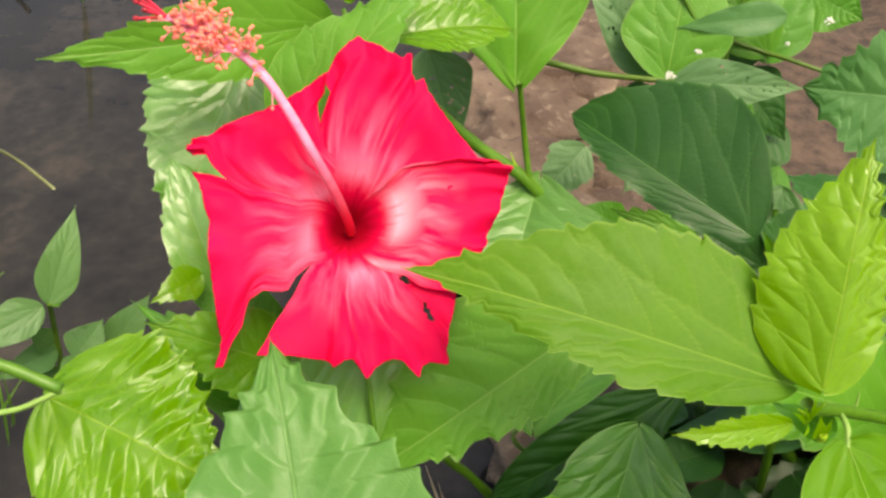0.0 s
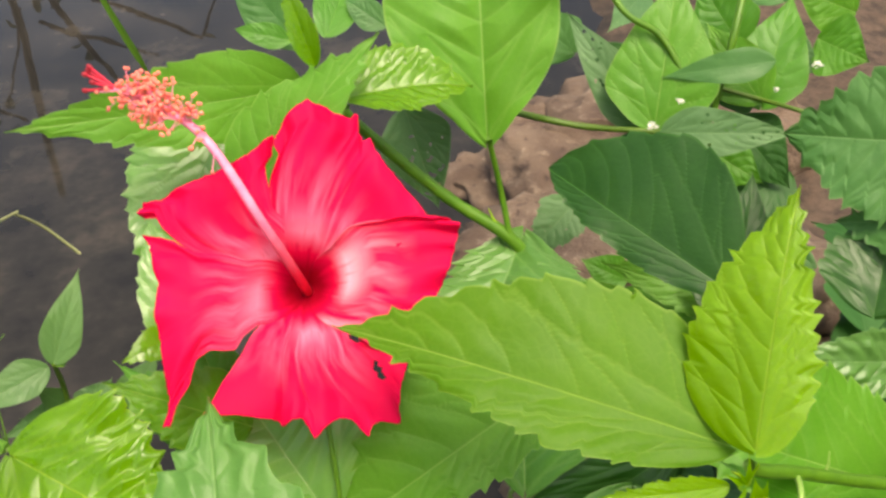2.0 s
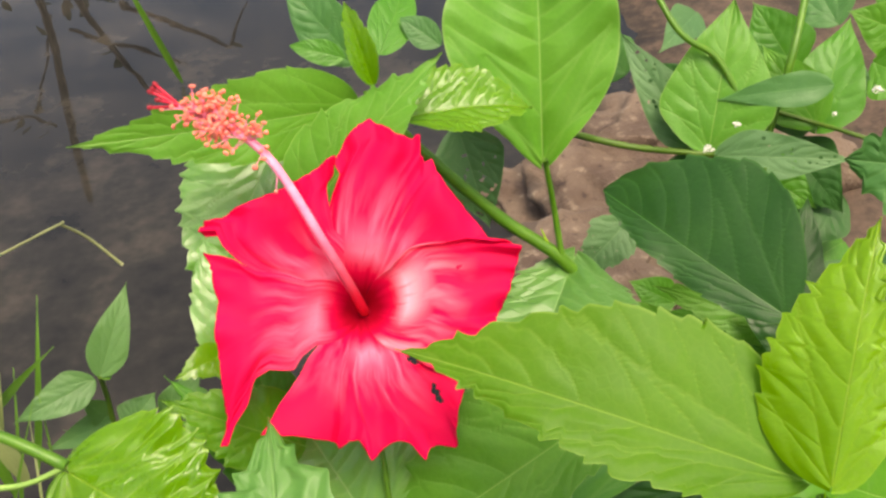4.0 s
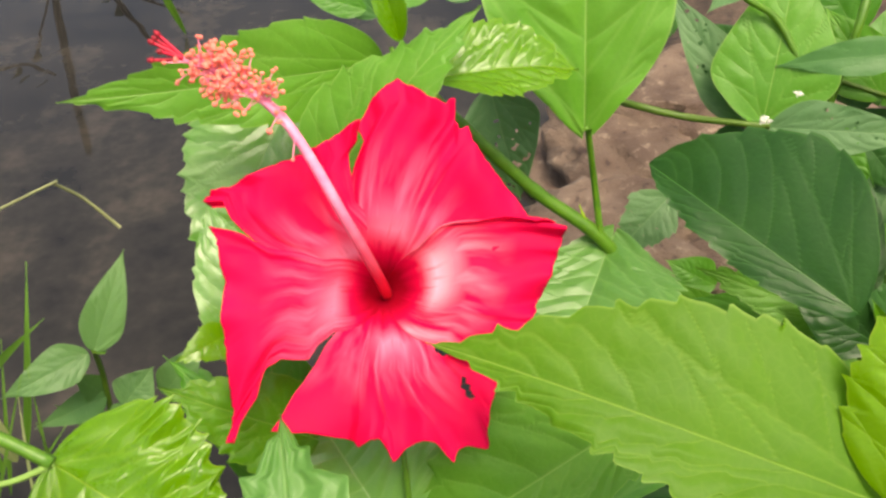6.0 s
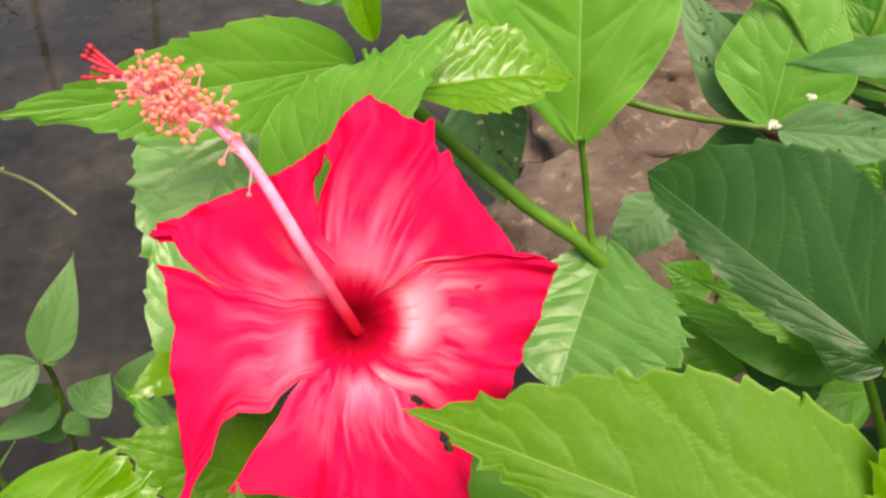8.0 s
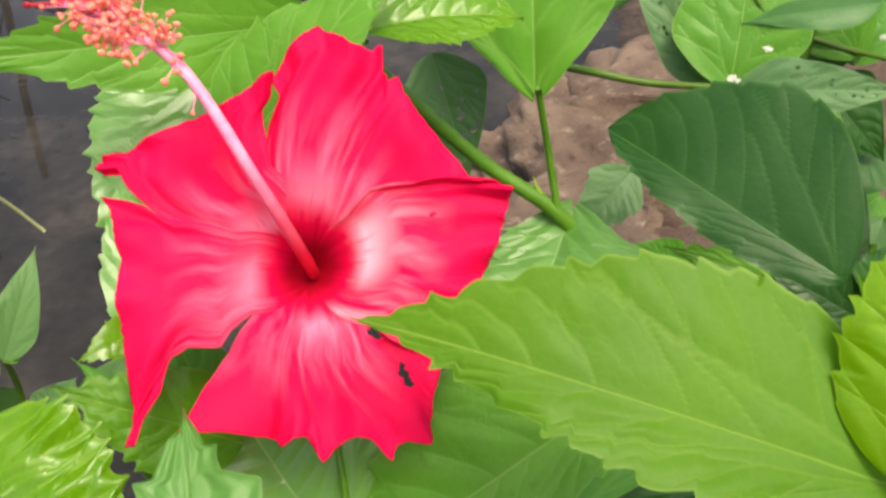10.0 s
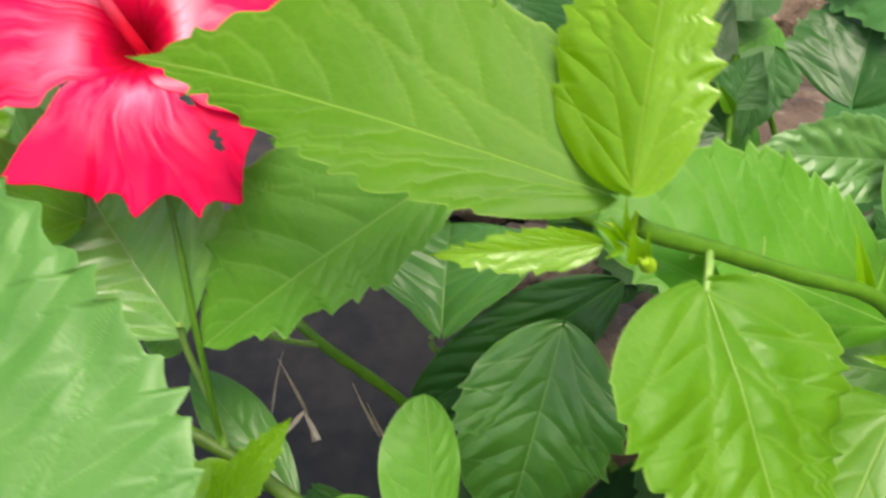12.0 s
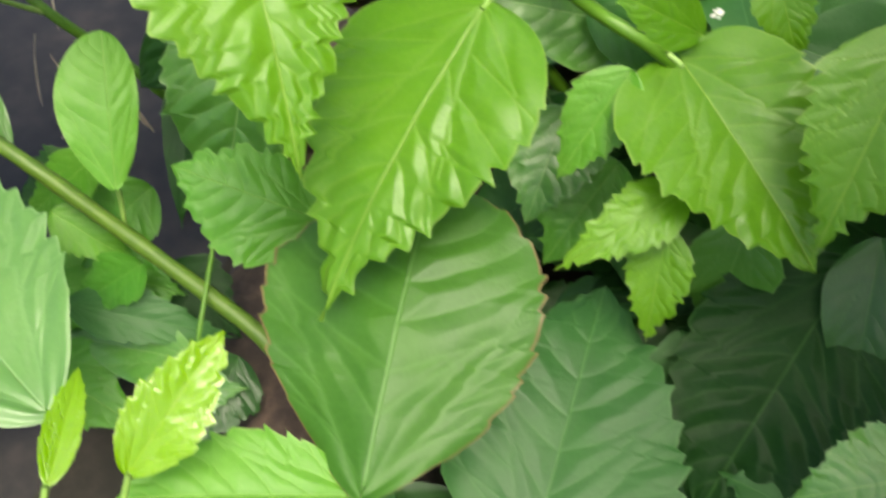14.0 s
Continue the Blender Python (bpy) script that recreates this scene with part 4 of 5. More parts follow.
def petal(profile, low_edge, high_edge, lift, tilt, seed, frill=0.012, torn=(), flap=None, skin=None):
    """A fan from the throat. profile: degrees and reach along the rim; the two edges: share of the reach and degrees;
    torn: holes by degrees, reach and size; flap: a strip past these degrees and this reach that hangs lower."""
    a = np.array([q[0] for q in profile], float)
    r = np.array([q[1] for q in profile], float) * PX
    nv, nr = 151, 54
    v = np.linspace(0, 1, nv)
    ang = np.interp(v, np.linspace(0, 1, len(a)), a)
    rim = np.interp(v, np.linspace(0, 1, len(a)), r)
    for _ in range(3):
        rim = np.convolve(np.pad(rim, 1, mode="edge"), (0.22, 0.56, 0.22), "valid")
        ang = np.convolve(np.pad(ang, 1, mode="edge"), (0.22, 0.56, 0.22), "valid")
    share = (ang - a[0]) / (a[-1] - a[0])
    for i in range(nv):
        rim[i] *= 1 + frill * noise.noise(Vector((v[i] * 17, seed * 3.1, 0))) + frill * 0.8 * noise.noise(Vector((v[i] * 45, seed * 5.3, 2)))
    verts, uv, polar = [], [], []
    for k in range(nr):
        f = (k / (nr - 1)) ** 0.85
        lo = np.interp(f, [q[0] for q in low_edge], [q[1] for q in low_edge])
        hi = np.interp(f, [q[0] for q in high_edge], [q[1] for q in high_edge])
        for i in range(nv):
            deg = lo + (hi - lo) * share[i] + 0.8 * noise.noise(Vector((f * 9, seed, 0.3))) * (abs(v[i] - 0.5) * 2) ** 6
            th = radians(deg)
            rr = rim[i] * f + 0.0008
            dist = rr / 0.056
            h = -0.022 * max(0.0, 1 - dist / 0.42) ** 1.6 + 0.004 * min(1, dist) - 0.006 * max(0.0, dist - 0.6) ** 2
            h += lift * min(1.0, f * 2.5) + tilt * (v[i] - 0.5) * f
            h += 0.0016 * f * math.sin(v[i] * 8 + seed * 2.2 + f * 2) + 0.0065 * f ** 4 * noise.noise(Vector((v[i] * 9, f * 3, seed * 7.0)))
            h += 0.00032 * math.sin(v[i] * 27 + seed + 4 * noise.noise(Vector((v[i] * 4, f * 2, seed)))) * f * (1 - 0.3 * f)
            h += 0.0012 * f ** 2 * noise.noise(Vector((v[i] * 6, f * 5, seed * 2.3)))
            if flap:
                h -= 0.0028 * min(1.0, max(0.0, (deg - flap[0]) / 2.2)) * min(1.0, max(0.0, (rr / PX - flap[1]) / 25))
            verts.append((rr * math.cos(th), rr * math.sin(th), h))
            uv.append((f, v[i]))
            polar.append((deg, rr / PX))
    faces = grid_faces(nr, nv)
    for hd, hr, size in torn:
        spot = [math.hypot(math.radians(d - hd) * q, (q - hr) * 0.75) for d, q in polar]
        faces = [q for q in faces if spot[q[0]] > size * (1 + 0.25 * math.sin(q[0] * 1.7))]
    ob = mesh_object("petal", verts, faces, skin or PETAL, uv)
    thick = ob.modifiers.new("thickness", "SOLIDIFY")
    thick.thickness, thick.offset = 0.0003, 0
    return under(ob, flower, FM)


petal([(28, 249), (40, 247), (52, 255), (60, 268), (64, 286), (66.5, 276), (69, 292), (71, 320), (73, 308), (78, 308), (83, 324), (87, 335), (91, 318), (94, 303), (97, 279), (100, 262)],
      [(0, -10), (0.5, 15), (1, 28)], [(0, 150), (0.35, 122), (0.55, 113), (0.7, 107), (0.78, 104), (0.9, 98.5), (1, 100)], 0.0, -0.004, 1)
petal([(-31, 229), (-22, 223), (-14, 218), (-10, 223), (-5, 231), (5, 252), (12, 270), (17, 284), (20, 291), (23, 281), (25, 267), (26, 252)],
      [(0, -90), (0.5, -46), (0.66, -43), (1, -31)], [(0, 85), (0.32, 56), (0.5, 52), (0.68, 39), (0.76, 36), (1, 26)], 0.0025, 0.002, 2, skin=PETAL_PALE)
petal([(-131, 272), (-119, 236), (-106, 228), (-103, 231), (-101, 242), (-97, 223), (-93, 221), (-90, 240), (-88, 259), (-83, 238), (-77, 229), (-72, 243), (-69, 278), (-66, 264), (-63, 264), (-57, 290), (-54, 262), (-48, 240), (-40, 226), (-33, 215)],
      [(0, -175), (0.3, -146), (0.57, -136), (1, -131)], [(0, -10), (0.5, -40), (0.6, -39), (0.86, -31), (1, -33)], 0.001, -0.003, 3,
      torn=((-48, 124, 8), (-51, 194, 7), (-52, 205, 6), (-50, 184, 4)), flap=(-51, 120))
petal([(159, 288), (162, 274), (166, 262), (175, 244), (185, 246), (194, 251), (204, 261), (213, 280), (218, 292), (221, 311), (222.5, 329), (224, 320)],
      [(0, 105), (0.37, 152), (0.68, 159), (0.81, 157), (1, 159)], [(0, 262), (0.3, 216), (0.4, 216), (0.48, 220), (0.58, 211), (0.66, 211), (0.78, 218), (0.9, 221), (1, 224)], 0.003, 0.003, 4)
petal([(99, 269), (106, 256), (113, 250), (120, 248), (137, 271), (146, 296), (150, 310), (153, 312), (154, 298)],
      [(0, 60), (0.4, 100), (0.55, 109), (0.68, 107), (0.83, 105), (0.88, 101), (1, 99)], [(0, 200), (0.37, 160), (0.61, 160), (0.73, 158), (0.84, 155), (0.92, 151), (1, 154)], -0.001, -0.004, 5)

colm, ns, ls, p = nodes_of("staminal_column")
uvn = ns.new("ShaderNodeTexCoord").outputs["Object"]
nz_ = noise_tex(ns, ls, 300, 3, 0.5, uvn)
ysep = ns.new("ShaderNodeSeparateXYZ")
ls.new(uvn, ysep.inputs[0])
deep = ramp(ns, ls, math_node(ns, ls, "MULTIPLY", ysep.outputs[1], 20.0), [(0.08, (1, 1, 1)), (0.62, (0, 0, 0))])
ls.new(mix(ns, ls, deep, mix(ns, ls, nz_, (0.85, 0.12, 0.28), (0.90, 0.40, 0.55)), (0.55, 0.006, 0.03)), p.inputs["Base Color"])
p.inputs["Roughness"].default_value = 0.45
anth = plain_material("anther", (0.88, 0.15, 0.10), (0.93, 0.33, 0.25), 0.6, 300)
style_red = plain_material("style_branch", (0.50, 0.006, 0.03), (0.72, 0.02, 0.07), 0.5, 300)
stig = plain_material("stigma", (0.22, 0.004, 0.012), (0.42, 0.01, 0.03), 0.5, 300)
colpath = [Vector(q) for q in ((0.001, -0.003, -0.031), (-0.001, 0.002, -0.008), (-0.0113, 0.0201, 0.0095), (-0.0286, 0.0483, 0.0140), (-0.046, 0.0610, 0.0125), (-0.0560, 0.0655, 0.0110))]
cv, cf = tube(colpath, 0.0019, 0.0011, 12, 8, 0.08)
column = under(mesh_object("column", cv, cf, colm), flower, FM)
column["label"] = "long pink staminal column"
axis = smooth_path(colpath, 12)
rng = random.Random(5)
av, af, fv, ff = [], [], [], []
ico = bmesh.new()
bmesh.ops.create_icosphere(ico, subdivisions=1, radius=1)
iv, if_ = [q.co.copy() for q in ico.verts], [[w.index for w in q.verts] for q in ico.faces]
ico.free()


def ball(vs, fs, c, r, squash=1.0):
    n = len(vs)
    vs.extend(c + Vector((q.x * r, q.y * r * squash, q.z * r)) for q in iv)
    fs.extend([n + w for w in q] for q in if_)


for i in range(190):
    t = rng.triangular(0.62, 0.95, 0.80) if i > 1 else rng.uniform(0.5, 0.62)
    root = axis[int(t * (len(axis) - 1))]
    out = Vector((rng.gauss(0, 1), rng.gauss(0, 1), abs(rng.gauss(0, 1)) * 0.7 + 0.1)).normalized()
    reach = rng.uniform(0.003, 0.0095)
    end = root + out * reach
    tv, tf = tube([root, root + out * reach * 0.5 + Vector((0, 0, 0.0004)), end], 0.00022, 0.00016, 5, 3)
    n = len(fv)
    fv.extend(tv)
    ff.extend([n + w for w in q] for q in tf)
    ball(av, af, end, rng.uniform(0.0007, 0.0011), rng.uniform(0.7, 1.0))
    if rng.random() < 0.6:
        ball(av, af, end + Vector((rng.gauss(0, 1), rng.gauss(0, 1), rng.gauss(0, 1))) * 0.0009, rng.uniform(0.0006, 0.0009))
tagged(under(mesh_object("filament_mass", fv, ff, colm), flower, FM), kind="stuff")
tagged(under(mesh_object("pollen_mass", av, af, anth), flower, FM), "orange-pink pollen-bearing anthers", kind="stuff")
for d in ((-0.0078, 0.0052, 0.0010), (-0.0086, 0.0040, 0.0018), (-0.0070, 0.0062, 0.0024), (-0.0088, -0.0008, 0.0010), (-0.0062, 0.0012, 0.0030)):
    d = Vector(d)
    tip = colpath[-1]
    sv, sf = tube([tip - d * 0.5, tip + d * 0.4, tip + d], 0.0006, 0.00045, 7, 4)
    branch = under(mesh_object("style_branch", sv, sf, style_red), flower, FM)
    sv, sf = [], []
    ball(sv, sf, tip + d, 0.0010, 0.9)
    ball(sv, sf, tip + d * 1.06, 0.0007)
    dot = mesh_object("stigma", sv, sf, stig)
    dot.parent = branch
    dot["label"] = "dark red velvety stigma"
sv, sf = tube([(0, 0, -0.029), (0.0, -0.001, -0.036), (0.0, -0.004, -0.044)], 0.0050, 0.003, 12, 5, 0.1)
under(mesh_object("calyx", sv, sf, STEM), flower, FM)

# ---- creeping weeds with small white flowers ----
creeper = thing("creeping_weed", (0.21, 0.16, 0.05), "low weed with eaten leaves and tiny white flowers", "weed")
PLANT = creeper
leaf((0.1414, 0.1155, 0.2427), (0.1037, 0.0963, 0.2331), (0.2786, -0.5906, 0.7574), 0.0285, DARKM, teeth=0)
leaf((0.1597, 0.1215, 0.2411), (0.1871, 0.1037, 0.2294), (-0.2728, -0.7527, 0.5992), 0.0314, MID, teeth=0)
leaf((0.2008, 0.1165, 0.2251), (0.1672, 0.0979, 0.2151), (0.2189, -0.5080, 0.8331), 0.0318, DARKM, teeth=0)
leaf((0.1663, 0.1282, 0.2630), (0.1915, 0.1295, 0.2783), (-0.1671, -0.8009, 0.5751), 0.0310, GREY, teeth=0)
leaf((0.1341, 0.1367, 0.2640), (0.1131, 0.1432, 0.2860), (0.0932, -0.9533, 0.2874), 0.0291, DARKM, teeth=0)
leaf((0.1639, 0.1422, 0.2656), (0.1301, 0.1408, 0.2816), (0.2569, -0.9016, 0.3481), 0.0291, MID, teeth=0)
leaf((0.1485, 0.1196, 0.2169), (0.1243, 0.0973, 0.2020), (0.1435, -0.4672, 0.8724), 0.0298, GREY, teeth=0)
leaf((0.1057, 0.1543, 0.2742), (0.0834, 0.1650, 0.2913), (0.1558, -0.9403, 0.3025), 0.0271, BLUE, teeth=0)
leaf((0.1815, 0.1516, 0.2740), (0.1645, 0.1711, 0.2979), (-0.0907, -0.9592, 0.2679), 0.0318, MID, teeth=0)
leaf((0.2044, 0.1108, 0.2029), (0.1771, 0.0944, 0.1974), (0.2490, -0.4539, 0.8555), 0.0298, MID, teeth=0)
leaf((0.1232, 0.1464, 0.2639), (0.1434, 0.1349, 0.2503), (-0.3462, -0.6800, 0.6463), 0.0244, GREY, teeth=0)
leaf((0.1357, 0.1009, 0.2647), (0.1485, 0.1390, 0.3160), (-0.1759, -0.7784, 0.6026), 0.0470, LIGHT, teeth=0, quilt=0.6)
leaf((0.1343, 0.1110, 0.2570), (0.1023, 0.1476, 0.2986), (-0.1929, -0.7797, 0.5956), 0.0242, GREY, teeth=0, holes=0.12)
leaf((0.1836, 0.1055, 0.2903), (0.1386, 0.1101, 0.2842), (-0.0674, -0.8370, 0.5431), 0.0149, BLUE, teeth=0)
leaf((0.1381, 0.0954, 0.2650), (0.1902, 0.0828, 0.2689), (-0.1513, -0.8026, 0.5770), 0.0225, GREY, teeth=0, holes=0.08)
leaf((0.1412, 0.1072, 0.2584), (0.1676, 0.1179, 0.2753), (0.0707, -0.6755, 0.7340), 0.0225, DARKM, teeth=0)
leaf((0.1824, 0.1121, 0.2677), (0.1624, 0.1361, 0.2942), (-0.2397, -0.8410, 0.4850), 0.0275, LIGHT, teeth=0)
leaf((0.1837, 0.1138, 0.2636), (0.2000, 0.1471, 0.3002), (-0.2406, -0.7005, 0.6719), 0.0327, MID, teeth=0)
leaf((-0.0143, 0.1249, 0.3017), (-0.0402, 0.1345, 0.3354), (0.1816, -0.9001, 0.3960), 0.0240, BLUE, teeth=0, fold=7, bow=0.030, skew=0.00, form=(0.60, 0.95))
leaf((0.0235, 0.1220, 0.3092), (0.0071, 0.1287, 0.3194), (0.0579, -0.7890, 0.6116), 0.0130, BLUE, teeth=0, fold=7, bow=0.030, skew=0.00, form=(0.60, 0.95))
leaf((-0.0176, 0.1194, 0.3067), (-0.0399, 0.1197, 0.3136), (0.1644, -0.8072, 0.5669), 0.0110, MID, teeth=0, fold=7, bow=0.030, skew=0.00, form=(0.60, 0.95))
leaf((-0.0012, 0.1154, 0.3097), (0.0089, 0.1547, 0.3232), (0.2440, -0.3712, 0.8959), 0.0200, MID, teeth=0, fold=7, bow=0.030, skew=0.00, form=(0.60, 0.95))
leaf((0.1759, 0.1250, 0.2490), (0.2001, 0.1044, 0.2252), (-0.1708, -0.8608, 0.4795), 0.0314, DARKM, teeth=0)
stem([(0.0748, 0.1292, 0.2597), (0.0877, 0.1105, 0.2663), (0.1068, 0.1072, 0.2628), (0.1287, 0.0995, 0.2641), (0.1391, 0.0994, 0.2628)], 0.0016, 0.0012, STEMBR, "stem")
stem([(0.1072, 0.1470, 0.3330), (0.1226, 0.1237, 0.3096), (0.1380, 0.1198, 0.2987), (0.1462, 0.1128, 0.2871), (0.1540, 0.1062, 0.2709), (0.1612, 0.1130, 0.2503), (0.2137, 0.1312, 0.1442), (0.2259, 0.1275, 0.0722)], 0.0014, 0.0014, STEM, "stem")
stem([(0.1831, 0.1550, 0.3270), (0.1709, 0.1212, 0.3023), (0.1659, 0.1131, 0.2838), (0.1616, 0.1074, 0.2657)], 0.0018, 0.0014, STEM, "stem")
stem([(0.1617, 0.1160, 0.2740), (0.1802, 0.1125, 0.2689), (0.1943, 0.1000, 0.2696), (0.2211, 0.0870, 0.2648)], 0.0010, 0.0010, STEMBR, "stem")
leaf((0.2360, 0.1642, 0.2804), (0.2076, 0.1683, 0.2918), (0.2427, -0.9362, 0.2544), 0.0277, LIGHT, teeth=0)
leaf((0.2187, 0.1535, 0.2729), (0.2370, 0.1384, 0.2682), (-0.4030, -0.7597, 0.5103), 0.0304, MID, teeth=0)
leaf((0.2077, 0.1793, 0.2806), (0.1986, 0.2039, 0.2942), (-0.0388, -0.9877, 0.1517), 0.0254, BLUE, teeth=0)
leaf((0.2470, 0.1892, 0.2878), (0.2219, 0.1964, 0.3015), (0.1848, -0.9663, 0.1792), 0.0304, MID, teeth=0)
leaf((0.2018, 0.1606, 0.2672), (0.2182, 0.1447, 0.2602), (-0.4141, -0.7195, 0.5576), 0.0226, GREY, teeth=0)
leaf((0.1455, 0.2024, 0.2788), (0.1235, 0.1660, 0.2774), (0.2990, -0.5402, 0.7866), 0.0202, GREY, teeth=0)
white = plain_material("white_floret", (0.70, 0.72, 0.62), (0.82, 0.82, 0.75), 0.6, 300)


def floret(at, size):
    """A tight head of tiny white petals."""
    vs, fs = [], []
    for k in range(30):
        d = Vector((rng.gauss(0, 1), rng.gauss(0, 1), abs(rng.gauss(0, 1)))).normalized()
        ball(vs, fs, Vector(at) + d * size * rng.uniform(0.4, 1.0), size * rng.uniform(0.14, 0.26), 0.7)
    ob = under(mesh_object("floret", vs, fs, white), PLANT)
    ob["label"] = "tiny white flower head"


floret((0.1320, 0.0871, 0.2732), 0.0024)
floret((0.1978, 0.0952, 0.2925), 0.0021)
floret((0.1431, 0.0901, 0.2827), 0.0018)
floret((0.1837, 0.0974, 0.2810), 0.0014)
floret((0.2701, -0.0561, 0.1763), 0.0022)

# ---- broad-leaved weed standing in the water ----
weed = thing("water_weed", (-0.16, 0.12, 0.04), "small grey-green weed standing in shallow water", "weed")
PLANT = weed
leaf((-0.1363, 0.0473, 0.1921), (-0.1228, 0.0744, 0.2239), (0.2695, -0.9086, 0.3189), 0.0185, GREYG, teeth=0, fold=8)
leaf((-0.1404, 0.0471, 0.1897), (-0.1709, 0.0261, 0.1855), (0.1584, -0.7613, 0.6288), 0.0189, GREYG, teeth=0)
leaf((-0.1364, 0.0525, 0.1513), (-0.1234, 0.0644, 0.1624), (-0.0021, -0.9312, 0.3646), 0.0201, GREYG, teeth=0)
leaf((-0.1248, 0.0674, 0.1405), (-0.1050, 0.0805, 0.1623), (0.0660, -0.9028, 0.4249), 0.0182, GREYG, teeth=0)
leaf((-0.1449, 0.0532, 0.1548), (-0.1628, 0.0266, 0.1662), (0.1341, -0.7340, 0.6658), 0.0147, GREYG, teeth=0)
leaf((-0.1463, 0.0541, 0.1562), (-0.1496, 0.0451, 0.1794), (0.6930, -0.5932, 0.4096), 0.0130, GREYG, teeth=0)
leaf((-0.1420, 0.0506, 0.1510), (-0.1352, 0.0500, 0.1371), (0.3013, -0.5234, 0.7970), 0.0111, GREYG, teeth=0)
leaf((-0.1363, 0.0467, 0.1915), (-0.1333, 0.0550, 0.1905), (-0.1899, -0.9471, 0.2586), 0.0069, BRIGHT, teeth=0)
leaf((-0.1492, 0.0539, 0.1325), (-0.1627, 0.0436, 0.1597), (0.5233, -0.5528, 0.6485), 0.0114, GREYG, teeth=0)
stem([(-0.1363, 0.0471, 0.1919), (-0.1426, 0.0552, 0.1685), (-0.1461, 0.0554, 0.1452), (-0.1598, 0.0665, 0.1001), (-0.1681, 0.0723, 0.0702)], 0.0012, 0.0016, STEMBR, "stem")

grass = thing("grass_tuft", (-0.24, 0.10, 0.04), "sparse green grass blades at the water's edge", "grass")
PLANT = grass
leaf((-0.1795, 0.0263, 0.1429), (-0.1937, 0.0351, 0.2156), (0.7139, -0.6962, 0.0753), 0.0082, GRASSL, teeth=0, bow=0.06, sharp=0.8, fold=10, name='blade')
leaf((-0.1873, 0.0246, 0.1356), (-0.1961, 0.0355, 0.2002), (0.6934, -0.7205, 0.0083), 0.0051, GRASSM, teeth=0, bow=0.06, sharp=0.8, fold=10, name='blade')
leaf((-0.1779, 0.0325, 0.1411), (-0.1586, 0.0631, 0.2263), (0.3946, -0.9099, 0.1278), 0.0033, GRASSM, teeth=0, bow=0.06, sharp=0.8, fold=10, name='blade')
leaf((-0.1946, 0.0375, 0.1492), (-0.1802, 0.0525, 0.2087), (0.4799, -0.8383, 0.2586), 0.0026, GRASSL, teeth=0, bow=0.06, sharp=0.8, fold=10, name='blade')
leaf((-0.2006, 0.0592, 0.1602), (-0.1461, 0.0351, 0.2220), (-0.3979, -0.9165, 0.0419), 0.0045, GRASSM, teeth=0, bow=0.06, sharp=0.8, fold=10, name='blade')
leaf((-0.2145, 0.0298, 0.1141), (-0.2016, 0.0392, 0.2072), (0.5681, -0.8218, -0.0446), 0.0039, GRASSM, teeth=0, bow=0.06, sharp=0.8, fold=10, name='blade')
leaf((-0.1947, 0.0137, 0.1272), (-0.1962, 0.0330, 0.1819), (0.6000, -0.7894, 0.1298), 0.0032, GRASSL, teeth=0, bow=0.06, sharp=0.8, fold=10, name='blade')
leaf((-0.1688, 0.0203, 0.1425), (-0.1506, 0.0272, 0.1664), (-0.1232, -0.9915, 0.0412), 0.0016, GRASSM, teeth=0, bow=0.06, sharp=0.8, fold=10, name='blade')
leaf((-0.1691, 0.0338, 0.1240), (-0.1433, 0.0061, 0.1931), (0.4221, -0.7743, -0.4714), 0.0016, GRASSM, teeth=0, bow=0.06, sharp=0.8, fold=10, name='blade')
leaf((-0.2119, 0.0312, 0.1382), (-0.2040, 0.0555, 0.2259), (0.5594, -0.8113, 0.1698), 0.0057, GRASSL, teeth=0, bow=0.06, sharp=0.8, fold=10, name='blade')
leaf((-0.2017, 0.0240, 0.1277), (-0.2028, 0.0226, 0.1726), (0.7667, -0.6177, -0.1750), 0.0046, GRASSM, teeth=0, bow=0.06, sharp=0.8, fold=10, name='blade')
leaf((-0.1885, 0.0231, 0.1221), (-0.1764, 0.0479, 0.1963), (0.4685, -0.8680, 0.1646), 0.0020, GRASSM, teeth=0, bow=0.06, sharp=0.8, fold=10, name='blade')
leaf((-0.2108, 0.0169, 0.1201), (-0.1768, 0.0224, 0.2075), (0.3808, -0.9246, -0.0090), 0.0019, GRASSL, teeth=0, bow=0.06, sharp=0.8, fold=10, name='blade')
leaf((-0.1917, 0.0171, 0.1240), (-0.1600, 0.0290, 0.1950), (0.2146, -0.9766, -0.0157), 0.0016, GRASSM, teeth=0, bow=0.06, sharp=0.8, fold=10, name='blade')
leaf((-0.2249, 0.0275, 0.1125), (-0.1819, 0.0509, 0.2085), (0.3387, -0.9325, 0.1258), 0.0026, GRASSM, teeth=0, bow=0.06, sharp=0.8, fold=10, name='blade')
leaf((-0.1651, 0.0079, 0.1404), (-0.1710, 0.0358, 0.1783), (0.5243, -0.8038, 0.2811), 0.0013, GRASSL, teeth=0, bow=0.06, sharp=0.8, fold=10, name='blade')
leaf((-0.2078, 0.0302, 0.1242), (-0.1937, 0.0187, 0.1978), (0.6299, -0.7189, -0.2939), 0.0029, GRASSM, teeth=0, bow=0.06, sharp=0.8, fold=10, name='blade')
leaf((-0.1703, 0.0270, 0.1179), (-0.1588, 0.0343, 0.1962), (0.4843, -0.8709, -0.0834), 0.0013, GRASSM, teeth=0, bow=0.06, sharp=0.8, fold=10, name='blade')
straw = thing("dry_straw", (-0.02, 0.08, 0.05), "broken pale straw standing in the water", "straw")
PLANT = straw
